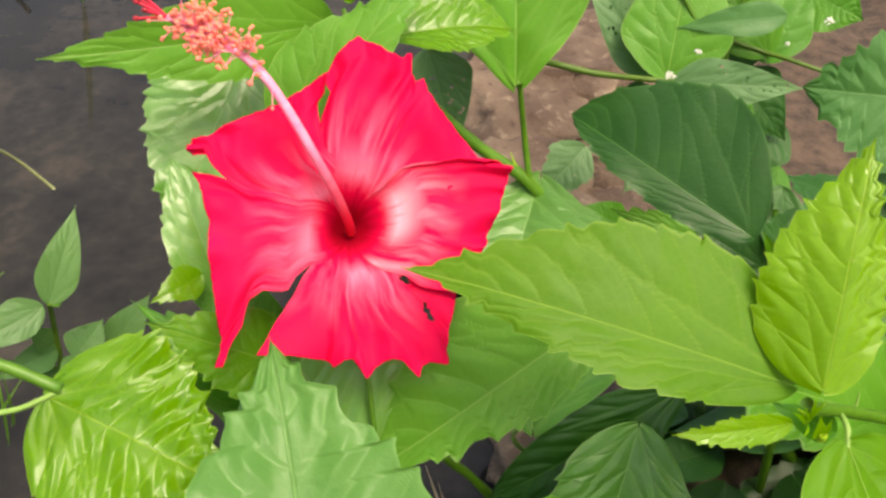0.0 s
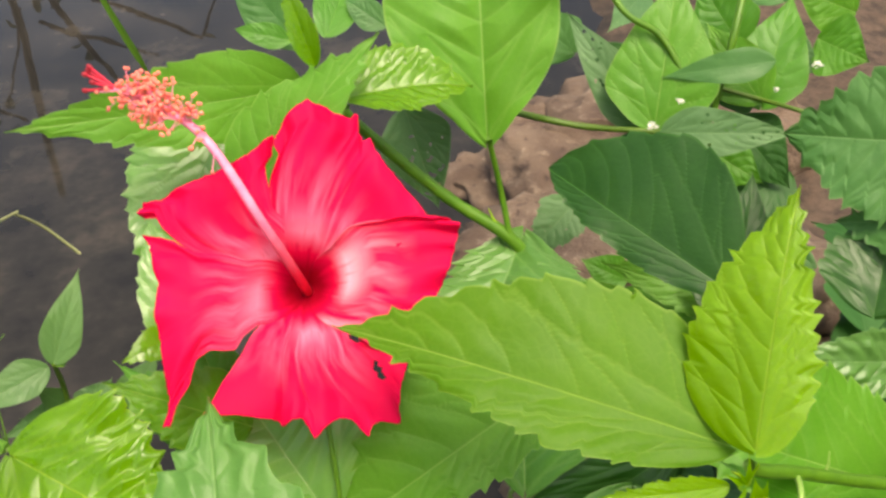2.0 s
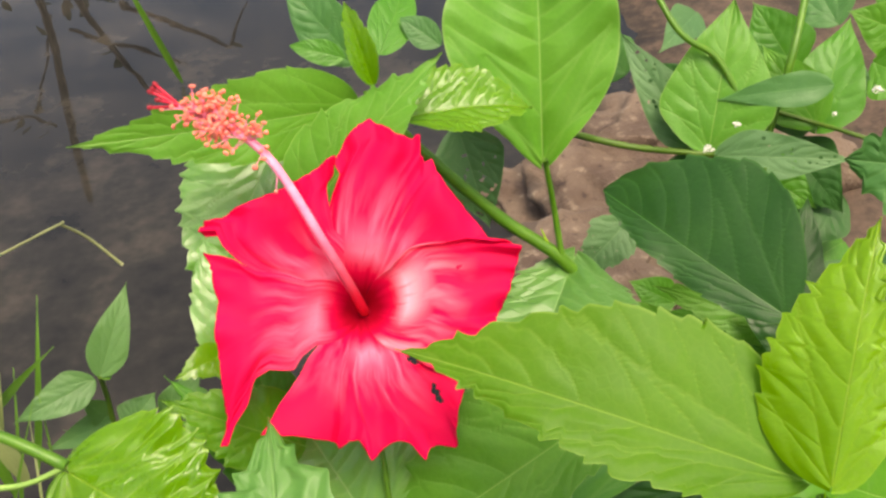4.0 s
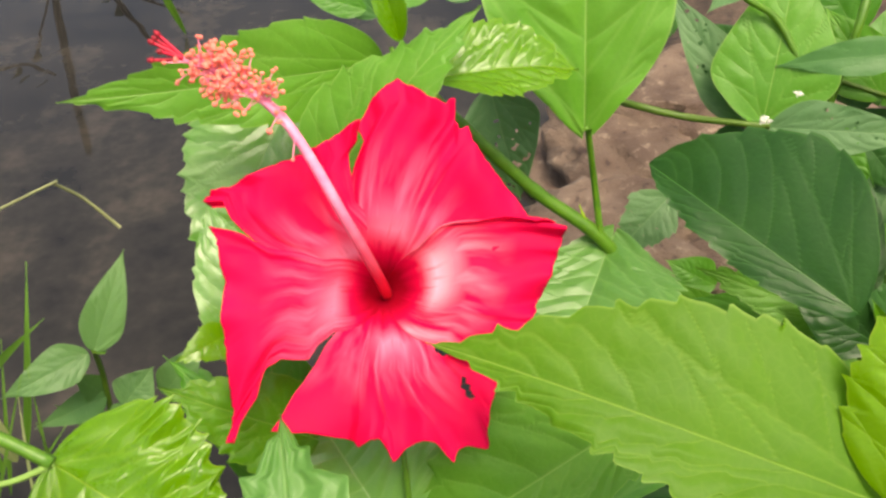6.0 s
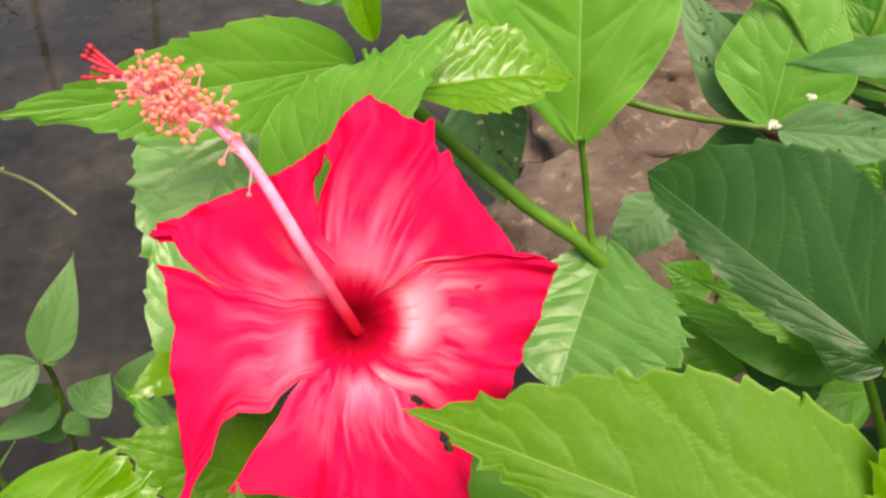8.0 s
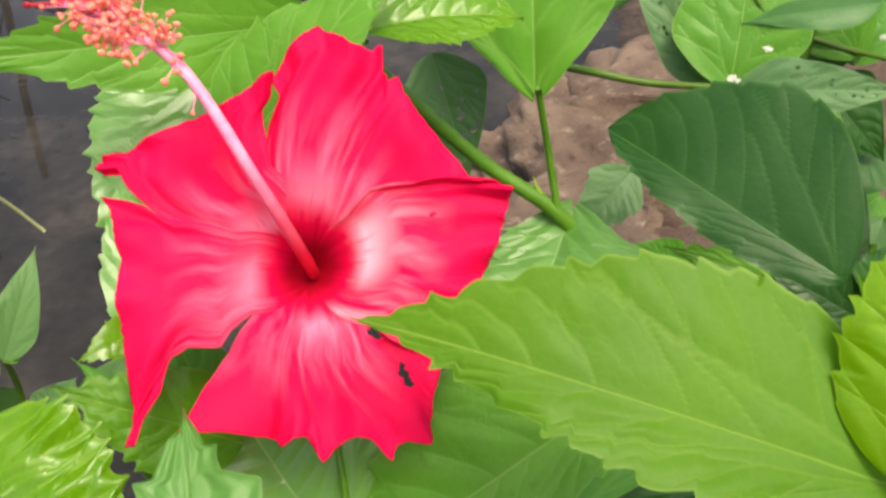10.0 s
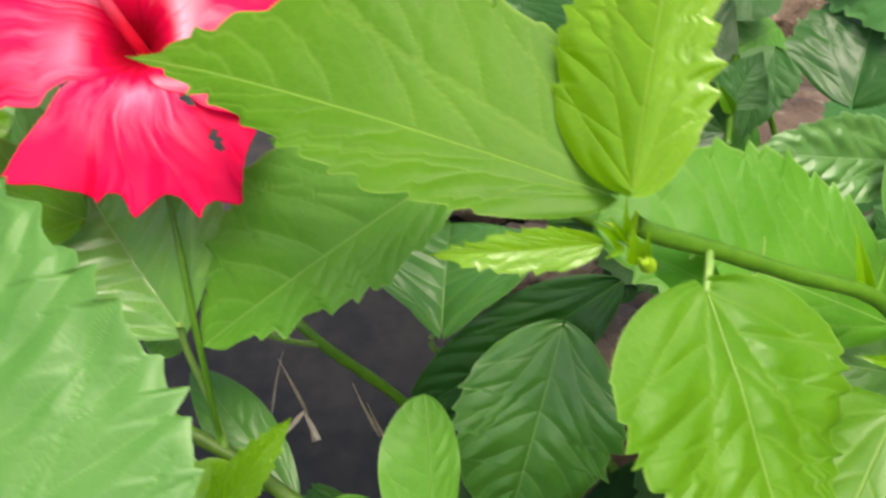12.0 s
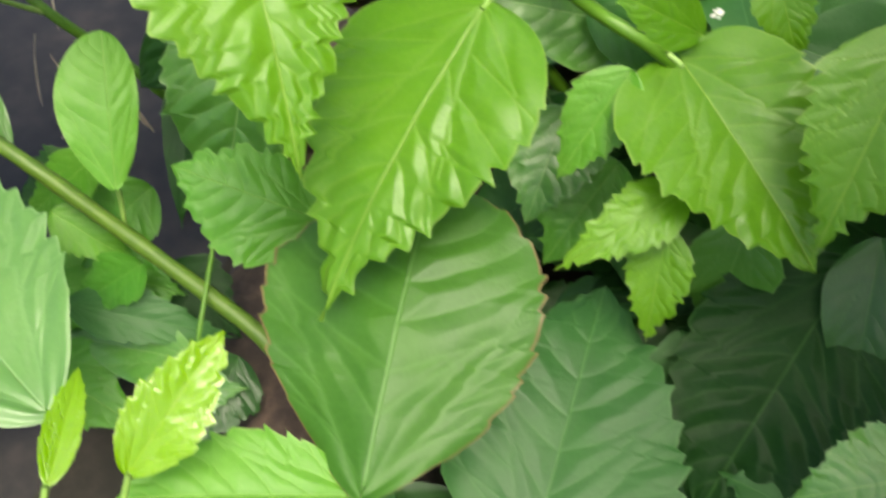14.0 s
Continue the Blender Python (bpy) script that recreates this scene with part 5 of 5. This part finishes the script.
leaf((-0.0097, 0.0500, 0.0359), (-0.0162, 0.0529, 0.0734), (0.4536, -0.7529, 0.4769), 0.0017, DRY, teeth=0, bow=0.03, sharp=0.8, name='blade')
leaf((-0.0110, 0.0507, 0.0372), (-0.0212, 0.0340, 0.0351), (0.5023, -0.3289, 0.7997), 0.0025, DRY, teeth=0, bow=0.03, sharp=0.8, name='blade')
leaf((-0.0111, 0.0499, 0.0361), (0.0056, 0.0259, 0.0210), (0.1678, -0.3932, 0.9040), 0.0028, DRY, teeth=0, bow=0.03, sharp=0.8, name='blade')
leaf((-0.0160, 0.0681, 0.0762), (-0.0145, 0.0792, 0.1011), (0.3458, -0.8663, 0.3606), 0.0011, DRY, teeth=0, bow=0.03, sharp=0.8, name='blade')
leaf((-0.0041, 0.0318, 0.0155), (-0.0080, 0.0447, 0.0443), (0.4004, -0.8116, 0.4254), 0.0014, DRY, teeth=0, bow=0.03, sharp=0.8, name='blade')
leaf((0.0333, 0.0211, 0.0553), (0.0255, 0.0232, 0.0906), (0.3039, -0.9319, 0.1978), 0.0015, DRY, teeth=0, bow=0.03, sharp=0.8, name='blade')
leaf((0.0363, 0.0194, 0.0535), (0.0321, 0.0188, 0.0823), (0.2520, -0.9673, 0.0297), 0.0015, DRY, teeth=0, bow=0.03, sharp=0.8, name='blade')
leaf((-0.0168, 0.0275, 0.0645), (-0.0033, 0.0286, 0.1062), (-0.1509, -0.9579, 0.2442), 0.0012, DRY, teeth=0, bow=0.03, sharp=0.8, name='blade')


# ---- fill of the bush: leaves in dark greens that carry its inner shade ----
PLANT = bush
rnd_ = random.Random(21)
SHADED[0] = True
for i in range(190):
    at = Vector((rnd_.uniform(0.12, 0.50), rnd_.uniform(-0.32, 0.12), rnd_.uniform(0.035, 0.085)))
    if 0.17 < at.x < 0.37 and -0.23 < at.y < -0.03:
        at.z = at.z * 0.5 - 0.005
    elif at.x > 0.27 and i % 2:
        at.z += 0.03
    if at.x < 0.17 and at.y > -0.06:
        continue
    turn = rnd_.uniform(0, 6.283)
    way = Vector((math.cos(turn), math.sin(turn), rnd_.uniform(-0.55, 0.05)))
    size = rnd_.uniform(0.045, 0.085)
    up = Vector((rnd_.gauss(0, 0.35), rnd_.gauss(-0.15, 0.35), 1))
    leaf(at, at + way.normalized() * size, up, size * rnd_.uniform(0.5, 0.68), rnd_.choice((DARK, SHADE_DEEP, SHADE_DEEP, DARKM)), teeth=rnd_.choice((0, 7, 9)), quilt=1.0)

# low leaves over the hollow, darkened in colour for the shade there
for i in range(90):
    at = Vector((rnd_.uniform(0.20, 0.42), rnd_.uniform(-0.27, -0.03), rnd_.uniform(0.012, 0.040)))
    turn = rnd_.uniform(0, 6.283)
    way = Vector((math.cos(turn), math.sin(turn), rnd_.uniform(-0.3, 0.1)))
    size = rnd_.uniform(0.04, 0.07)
    leaf(at, at + way.normalized() * size, Vector((rnd_.gauss(0, 0.35), rnd_.gauss(-0.2, 0.35), 1)), size * rnd_.uniform(0.5, 0.66), rnd_.choice((DARK, SHADE_DEEP, DARKM)), teeth=rnd_.choice((7, 9)), tooth=0.1, quilt=1.0)

for i in range(60):
    at = Vector((rnd_.uniform(0.25, 0.46), rnd_.uniform(-0.03, 0.17), rnd_.uniform(0.05, 0.14)))
    turn = rnd_.uniform(0, 6.283)
    way = Vector((math.cos(turn), math.sin(turn), rnd_.uniform(-0.5, 0.1)))
    size = rnd_.uniform(0.05, 0.085)
    leaf(at, at + way.normalized() * size, Vector((rnd_.gauss(0, 0.35), rnd_.gauss(-0.2, 0.35), 1)), size * rnd_.uniform(0.5, 0.65), rnd_.choice((DARK, DARKM, DARKM, MID)), teeth=rnd_.choice((0, 8)))
# out-of-view leaves on the right, added to block sky light and sun
MASS = []
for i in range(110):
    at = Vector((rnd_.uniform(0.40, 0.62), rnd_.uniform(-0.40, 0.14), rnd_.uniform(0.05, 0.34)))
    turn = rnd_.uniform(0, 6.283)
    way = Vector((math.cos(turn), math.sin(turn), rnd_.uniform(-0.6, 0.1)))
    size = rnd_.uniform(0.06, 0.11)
    leaf(at, at + way.normalized() * size, Vector((rnd_.gauss(-0.3, 0.35), rnd_.gauss(0, 0.35), 1)), size * rnd_.uniform(0.5, 0.65), rnd_.choice((DARK, SHADE_DEEP, SHADE_DEEP)), teeth=7)

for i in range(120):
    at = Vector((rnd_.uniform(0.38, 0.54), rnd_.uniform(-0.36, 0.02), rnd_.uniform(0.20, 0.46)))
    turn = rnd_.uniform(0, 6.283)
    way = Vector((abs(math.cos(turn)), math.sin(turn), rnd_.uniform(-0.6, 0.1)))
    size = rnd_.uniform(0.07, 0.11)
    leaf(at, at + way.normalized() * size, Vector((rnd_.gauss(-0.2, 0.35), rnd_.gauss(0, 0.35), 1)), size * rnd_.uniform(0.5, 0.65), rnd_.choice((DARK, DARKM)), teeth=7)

# unseen canopy added to keep the sun off the low right leaves
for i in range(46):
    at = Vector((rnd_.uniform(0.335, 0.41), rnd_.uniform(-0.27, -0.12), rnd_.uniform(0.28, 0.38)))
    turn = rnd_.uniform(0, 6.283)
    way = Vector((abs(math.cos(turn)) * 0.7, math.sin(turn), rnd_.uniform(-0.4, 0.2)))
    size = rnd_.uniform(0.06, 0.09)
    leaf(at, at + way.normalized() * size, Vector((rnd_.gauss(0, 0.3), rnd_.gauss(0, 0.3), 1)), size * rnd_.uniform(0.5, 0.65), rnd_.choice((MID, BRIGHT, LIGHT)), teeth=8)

mv, mf, muv, mnet, slots, which = [], [], [], [], [], []
for v, f, w, mat, w2 in MASS:
    n = len(mv)
    mv.extend(v)
    mf.extend(tuple(n + k for k in q) for q in f)
    muv.append(w)
    mnet.append(w2)
    if mat not in slots:
        slots.append(mat)
    which.extend([slots.index(mat)] * len(f))
MASS = None
mass = mesh_object("leaf_mass", mv, mf, slots[0], np.concatenate(muv), veins=np.concatenate(mnet))
for mat in slots[1:]:
    mass.data.materials.append(mat)
mass.data.polygons.foreach_set("material_index", which)
SHADED[0] = False
tagged(under(mass, bush), "unseen leaves added to shade the bush from the right", kind="stuff")

# ---- stones on the bank ----
stone, ns, ls, p = nodes_of("bank_stone")
co = ns.new("ShaderNodeTexCoord").outputs["Object"]
n1, n2, n3 = noise_tex(ns, ls, 22, 5, 0.6, co), noise_tex(ns, ls, 90, 5, 0.65, co), noise_tex(ns, ls, 420, 3, 0.6, co)
c1 = mix(ns, ls, ramp(ns, ls, n1, [(0.38, (0, 0, 0)), (0.62, (1, 1, 1))]), (0.085, 0.055, 0.038), (0.17, 0.122, 0.086))
c1 = mix(ns, ls, ramp(ns, ls, n2, [(0.58, (0, 0, 0)), (0.72, (1, 1, 1))]), c1, (0.31, 0.24, 0.175))
c1 = mix(ns, ls, ramp(ns, ls, n2, [(0.30, (1, 1, 1)), (0.40, (0, 0, 0))]), c1, (0.045, 0.028, 0.022))
ls.new(c1, p.inputs["Base Color"])
p.inputs["Roughness"].default_value = 0.85
ls.new(bump(ns, ls, math_node(ns, ls, "ADD", n2, math_node(ns, ls, "MULTIPLY", n3, 0.4)), 0.8, 0.004), p.inputs["Normal"])


def rock(x, y, size, flat, turn, seed):
    bm = bmesh.new()
    bmesh.ops.create_icosphere(bm, subdivisions=4, radius=1)
    for v in bm.verts:
        q = v.co.normalized()
        r = 1 + 0.32 * noise.noise(q * 1.4 + Vector((seed * 7.3, 0, 0))) + 0.12 * noise.noise(q * 4 + Vector((0, seed * 3.1, 0))) + 0.05 * noise.noise(q * 11 + Vector((0, 0, seed)))
        cell = noise.voronoi(q * 1.8 + Vector((seed, 0, 0)))[0]
        r -= 0.16 * max(0.0, 0.16 - (cell[1] - cell[0])) / 0.16
        v.co = Vector((q.x * r * size, q.y * r * size * 0.8, min(q.z * r, 0.62 + 0.1 * noise.noise(q * 3)) * size * flat))
    low = min(v.co.z for v in bm.verts)
    for f in bm.faces:
        f.smooth = True
    me = bpy.data.meshes.new("stone")
    bm.to_mesh(me)
    bm.free()
    me.materials.append(stone)
    ob = new("stone", me)
    ob.matrix_basis = pose(x, y, ground_height(x, y) - low * 0.45, 0, 0, turn)
    return tagged(ob, "rough pinkish-brown stone on the muddy bank", "stone", "stones on the bank")


rock(0.094, 0.263, 0.085, 0.60, 30, 2)
rock(0.123, 0.382, 0.080, 0.50, 100, 3)
rock(0.168, 0.323, 0.070, 0.50, 10, 4)
rock(0.177, 0.417, 0.080, 0.50, 50, 5)
rock(0.134, 0.198, 0.040, 0.60, 80, 6)
rock(0.245, 0.412, 0.080, 0.50, 0, 8)
rock(0.249, 0.219, 0.050, 0.60, 40, 9)
rock(0.070, 0.389, 0.050, 0.50, 160, 10)
rock(0.110, 0.059, 0.050, 0.40, 30, 11)
rock(0.192, 0.256, 0.050, 0.50, 0, 13)
rock(0.105, 0.141, 0.035, 0.40, 0, 14)
rock(0.233, 0.240, 0.060, 0.40, 0, 15)

# ---- bare shrub over the pond, seen only as its mirror image ----
twig_mat = plain_material("dark_twig", (0.025, 0.018, 0.012), (0.06, 0.045, 0.03), 0.8, 120)
shrub = thing("bare_shrub", (-1.467, 2.622, 0.000), "bare dark shrub leaning over the pond", "shrub")
PLANT = shrub
stem([(-1.467, 2.622, 0.000), (-1.407, 2.497, 0.350), (-1.347, 2.372, 0.500), (-1.156, 2.030, 0.500), (-1.027, 1.786, 0.500), (-0.905, 1.527, 0.500), (-0.815, 1.335, 0.500), (-0.745, 1.190, 0.500), (-0.694, 1.088, 0.500)], 0.013, 0.006, twig_mat, "branch")
stem([(-1.379, 2.514, 0.200), (-1.247, 2.352, 0.500), (-1.052, 2.013, 0.500), (-0.921, 1.800, 0.500), (-0.816, 1.643, 0.500), (-0.697, 1.477, 0.500)], 0.013, 0.005, twig_mat, "branch")
stem([(-0.981, 1.794, 0.500), (-0.881, 1.721, 0.500), (-0.772, 1.669, 0.500), (-0.648, 1.594, 0.500)], 0.006, 0.003, twig_mat, "branch")
stem([(-0.896, 1.920, 0.500), (-0.742, 1.802, 0.500), (-0.616, 1.702, 0.500), (-0.567, 1.656, 0.500)], 0.007, 0.004, twig_mat, "branch")
stem([(-0.567, 1.656, 0.500), (-0.573, 1.776, 0.500), (-0.578, 1.900, 0.500)], 0.004, 0.002, twig_mat, "branch")
stem([(-1.063, 1.883, 0.500), (-0.965, 1.585, 0.500), (-0.913, 1.400, 0.500)], 0.003, 0.002, twig_mat, "branch")
stem([(-0.981, 1.375, 0.500), (-0.927, 1.391, 0.500), (-0.853, 1.350, 0.500)], 0.004, 0.003, twig_mat, "branch")
leaf((-1.098, 2.038, 0.500), (-1.169, 2.162, 0.510), (0.1, -0.3, 0.95), 0.023, DARK, teeth=0)
leaf((-1.039, 1.977, 0.500), (-1.100, 2.023, 0.510), (0.1, -0.3, 0.95), 0.022, DARK, teeth=0)
leaf((-1.043, 1.928, 0.500), (-1.009, 1.860, 0.510), (0.1, -0.3, 0.95), 0.021, DARK, teeth=0)
leaf((-1.048, 2.047, 0.500), (-1.004, 1.993, 0.510), (0.1, -0.3, 0.95), 0.021, DARK, teeth=0)
leaf((-1.081, 1.950, 0.500), (-1.145, 2.004, 0.510), (0.1, -0.3, 0.95), 0.024, DARK, teeth=0)
leaf((-1.001, 1.954, 0.500), (-1.026, 1.923, 0.510), (0.1, -0.3, 0.95), 0.016, DARK, teeth=0)
leaf((-1.004, 2.005, 0.500), (-1.066, 2.054, 0.510), (0.1, -0.3, 0.95), 0.018, DARK, teeth=0)
leaf((-0.907, 1.400, 0.500), (-0.945, 1.485, 0.510), (0.1, -0.3, 0.95), 0.020, DARK, teeth=0)
leaf((-0.908, 1.356, 0.500), (-0.927, 1.334, 0.510), (0.1, -0.3, 0.95), 0.025, DARK, teeth=0)
leaf((-0.865, 1.337, 0.500), (-0.887, 1.319, 0.510), (0.1, -0.3, 0.95), 0.019, DARK, teeth=0)
leaf((-0.935, 1.381, 0.500), (-0.946, 1.349, 0.510), (0.1, -0.3, 0.95), 0.021, DARK, teeth=0)
leaf((-0.568, 1.689, 0.500), (-0.534, 1.662, 0.510), (0.1, -0.3, 0.95), 0.021, DARK, teeth=0)
leaf((-0.864, 1.650, 0.500), (-0.852, 1.704, 0.510), (0.1, -0.3, 0.95), 0.022, DARK, teeth=0)
leaf((-0.799, 1.589, 0.500), (-0.834, 1.687, 0.510), (0.1, -0.3, 0.95), 0.025, DARK, teeth=0)
leaf((-1.009, 2.263, 0.500), (-1.026, 2.389, 0.510), (0.1, -0.3, 0.95), 0.023, DARK, teeth=0)
leaf((-1.060, 2.090, 0.500), (-1.089, 2.216, 0.510), (0.1, -0.3, 0.95), 0.024, DARK, teeth=0)
leaf((-1.108, 2.068, 0.500), (-1.084, 1.990, 0.510), (0.1, -0.3, 0.95), 0.021, DARK, teeth=0)
leaf((-1.217, 2.089, 0.500), (-1.221, 2.029, 0.510), (0.1, -0.3, 0.95), 0.019, DARK, teeth=0)
leaf((-1.027, 1.781, 0.500), (-1.091, 1.847, 0.510), (0.1, -0.3, 0.95), 0.019, DARK, teeth=0)
leaf((-1.066, 2.073, 0.500), (-1.139, 2.179, 0.510), (0.1, -0.3, 0.95), 0.022, DARK, teeth=0)
leaf((-1.111, 2.108, 0.500), (-1.064, 2.062, 0.510), (0.1, -0.3, 0.95), 0.020, DARK, teeth=0)
leaf((-1.156, 2.092, 0.500), (-1.178, 2.055, 0.510), (0.1, -0.3, 0.95), 0.023, DARK, teeth=0)
leaf((-1.045, 2.060, 0.500), (-1.000, 2.023, 0.510), (0.1, -0.3, 0.95), 0.018, DARK, teeth=0)
leaf((-1.011, 2.050, 0.500), (-1.071, 2.091, 0.510), (0.1, -0.3, 0.95), 0.020, DARK, teeth=0)
leaf((-1.021, 1.911, 0.500), (-1.086, 2.024, 0.510), (0.1, -0.3, 0.95), 0.019, DARK, teeth=0)
leaf((-1.049, 2.083, 0.500), (-1.012, 2.007, 0.510), (0.1, -0.3, 0.95), 0.025, DARK, teeth=0)
leaf((-1.065, 1.998, 0.500), (-1.040, 1.923, 0.510), (0.1, -0.3, 0.95), 0.017, DARK, teeth=0)
leaf((-0.948, 2.045, 0.500), (-0.935, 1.971, 0.510), (0.1, -0.3, 0.95), 0.019, DARK, teeth=0)
leaf((-1.055, 1.959, 0.500), (-1.026, 1.887, 0.510), (0.1, -0.3, 0.95), 0.021, DARK, teeth=0)
leaf((-1.140, 2.081, 0.500), (-1.126, 2.141, 0.510), (0.1, -0.3, 0.95), 0.017, DARK, teeth=0)
leaf((-0.993, 1.983, 0.500), (-1.025, 1.962, 0.510), (0.1, -0.3, 0.95), 0.023, DARK, teeth=0)
leaf((-1.043, 1.984, 0.500), (-1.045, 2.071, 0.510), (0.1, -0.3, 0.95), 0.026, DARK, teeth=0)
leaf((-1.227, 1.986, 0.500), (-1.181, 1.928, 0.510), (0.1, -0.3, 0.95), 0.021, DARK, teeth=0)
leaf((-1.195, 2.213, 0.500), (-1.203, 2.315, 0.510), (0.1, -0.3, 0.95), 0.017, DARK, teeth=0)
leaf((-1.030, 1.979, 0.500), (-1.099, 2.064, 0.510), (0.1, -0.3, 0.95), 0.018, DARK, teeth=0)
leaf((-1.137, 2.149, 0.500), (-1.187, 2.290, 0.510), (0.1, -0.3, 0.95), 0.025, DARK, teeth=0)
leaf((-1.070, 2.048, 0.500), (-1.136, 2.106, 0.510), (0.1, -0.3, 0.95), 0.016, DARK, teeth=0)
leaf((-0.954, 1.963, 0.500), (-0.913, 1.942, 0.510), (0.1, -0.3, 0.95), 0.020, DARK, teeth=0)
leaf((-1.023, 1.945, 0.500), (-1.038, 2.048, 0.510), (0.1, -0.3, 0.95), 0.018, DARK, teeth=0)
leaf((-1.115, 2.131, 0.500), (-1.188, 2.262, 0.510), (0.1, -0.3, 0.95), 0.020, DARK, teeth=0)
leaf((-1.013, 1.986, 0.500), (-0.995, 1.913, 0.510), (0.1, -0.3, 0.95), 0.023, DARK, teeth=0)
leaf((-1.110, 2.118, 0.500), (-1.103, 2.046, 0.510), (0.1, -0.3, 0.95), 0.020, DARK, teeth=0)
leaf((-1.139, 2.281, 0.500), (-1.191, 2.435, 0.510), (0.1, -0.3, 0.95), 0.021, DARK, teeth=0)
leaf((-1.009, 1.993, 0.500), (-1.046, 2.118, 0.510), (0.1, -0.3, 0.95), 0.021, DARK, teeth=0)
leaf((-1.180, 2.057, 0.500), (-1.135, 1.991, 0.510), (0.1, -0.3, 0.95), 0.020, DARK, teeth=0)
leaf((-1.111, 1.988, 0.500), (-1.119, 2.082, 0.510), (0.1, -0.3, 0.95), 0.022, DARK, teeth=0)
leaf((-1.244, 2.153, 0.500), (-1.221, 2.196, 0.510), (0.1, -0.3, 0.95), 0.016, DARK, teeth=0)
leaf((-0.988, 1.936, 0.500), (-0.995, 1.883, 0.510), (0.1, -0.3, 0.95), 0.024, DARK, teeth=0)
leaf((-1.237, 2.115, 0.500), (-1.313, 2.250, 0.510), (0.1, -0.3, 0.95), 0.022, DARK, teeth=0)
leaf((-1.067, 2.095, 0.500), (-1.138, 2.221, 0.510), (0.1, -0.3, 0.95), 0.025, DARK, teeth=0)
leaf((-0.998, 2.134, 0.500), (-1.063, 2.269, 0.510), (0.1, -0.3, 0.95), 0.021, DARK, teeth=0)
leaf((-1.080, 2.136, 0.500), (-1.151, 2.213, 0.510), (0.1, -0.3, 0.95), 0.023, DARK, teeth=0)
leaf((-0.976, 2.029, 0.500), (-0.977, 1.967, 0.510), (0.1, -0.3, 0.95), 0.023, DARK, teeth=0)
leaf((-1.154, 2.211, 0.500), (-1.234, 2.324, 0.510), (0.1, -0.3, 0.95), 0.024, DARK, teeth=0)
leaf((-0.936, 1.960, 0.500), (-0.986, 1.978, 0.510), (0.1, -0.3, 0.95), 0.016, DARK, teeth=0)
leaf((-0.986, 1.937, 0.500), (-1.048, 1.990, 0.510), (0.1, -0.3, 0.95), 0.025, DARK, teeth=0)
leaf((-1.067, 2.098, 0.500), (-1.140, 2.215, 0.510), (0.1, -0.3, 0.95), 0.022, DARK, teeth=0)
leaf((-1.152, 2.127, 0.500), (-1.175, 2.089, 0.510), (0.1, -0.3, 0.95), 0.020, DARK, teeth=0)
leaf((-1.022, 2.163, 0.500), (-1.081, 2.306, 0.510), (0.1, -0.3, 0.95), 0.017, DARK, teeth=0)

# ---- bent stalk that dips into the water ----
stalk = thing("bent_stalk", (-0.5, 0.3, 0.02), "bent pale grass stalk dipping into the water", "grass")
PLANT = stalk
stem([(-0.4455, 0.1582, 0.1133), (-0.3174, 0.1396, 0.1611), (-0.2528, 0.1421, 0.1768), (-0.1867, 0.1408, 0.2075), (-0.1832, 0.1418, 0.2072), (-0.1782, 0.1528, 0.1897), (-0.1669, 0.1563, 0.1679)], 0.0005, 0.0009, GRASSL, "blade")

# ---- a single reed blade in the shallow water ----
reed = thing("reed_blade", (-0.287, 0.621, 0.020), "single green reed blade standing in shallow water", "reed")
PLANT = reed
leaf((-0.287, 0.621, 0.030), (-0.307, 0.592, 0.175), (0.3, -0.9, 0.3), 0.0070, GRASSM, teeth=0, bow=0.05, sharp=0.6, fold=12, name="blade")
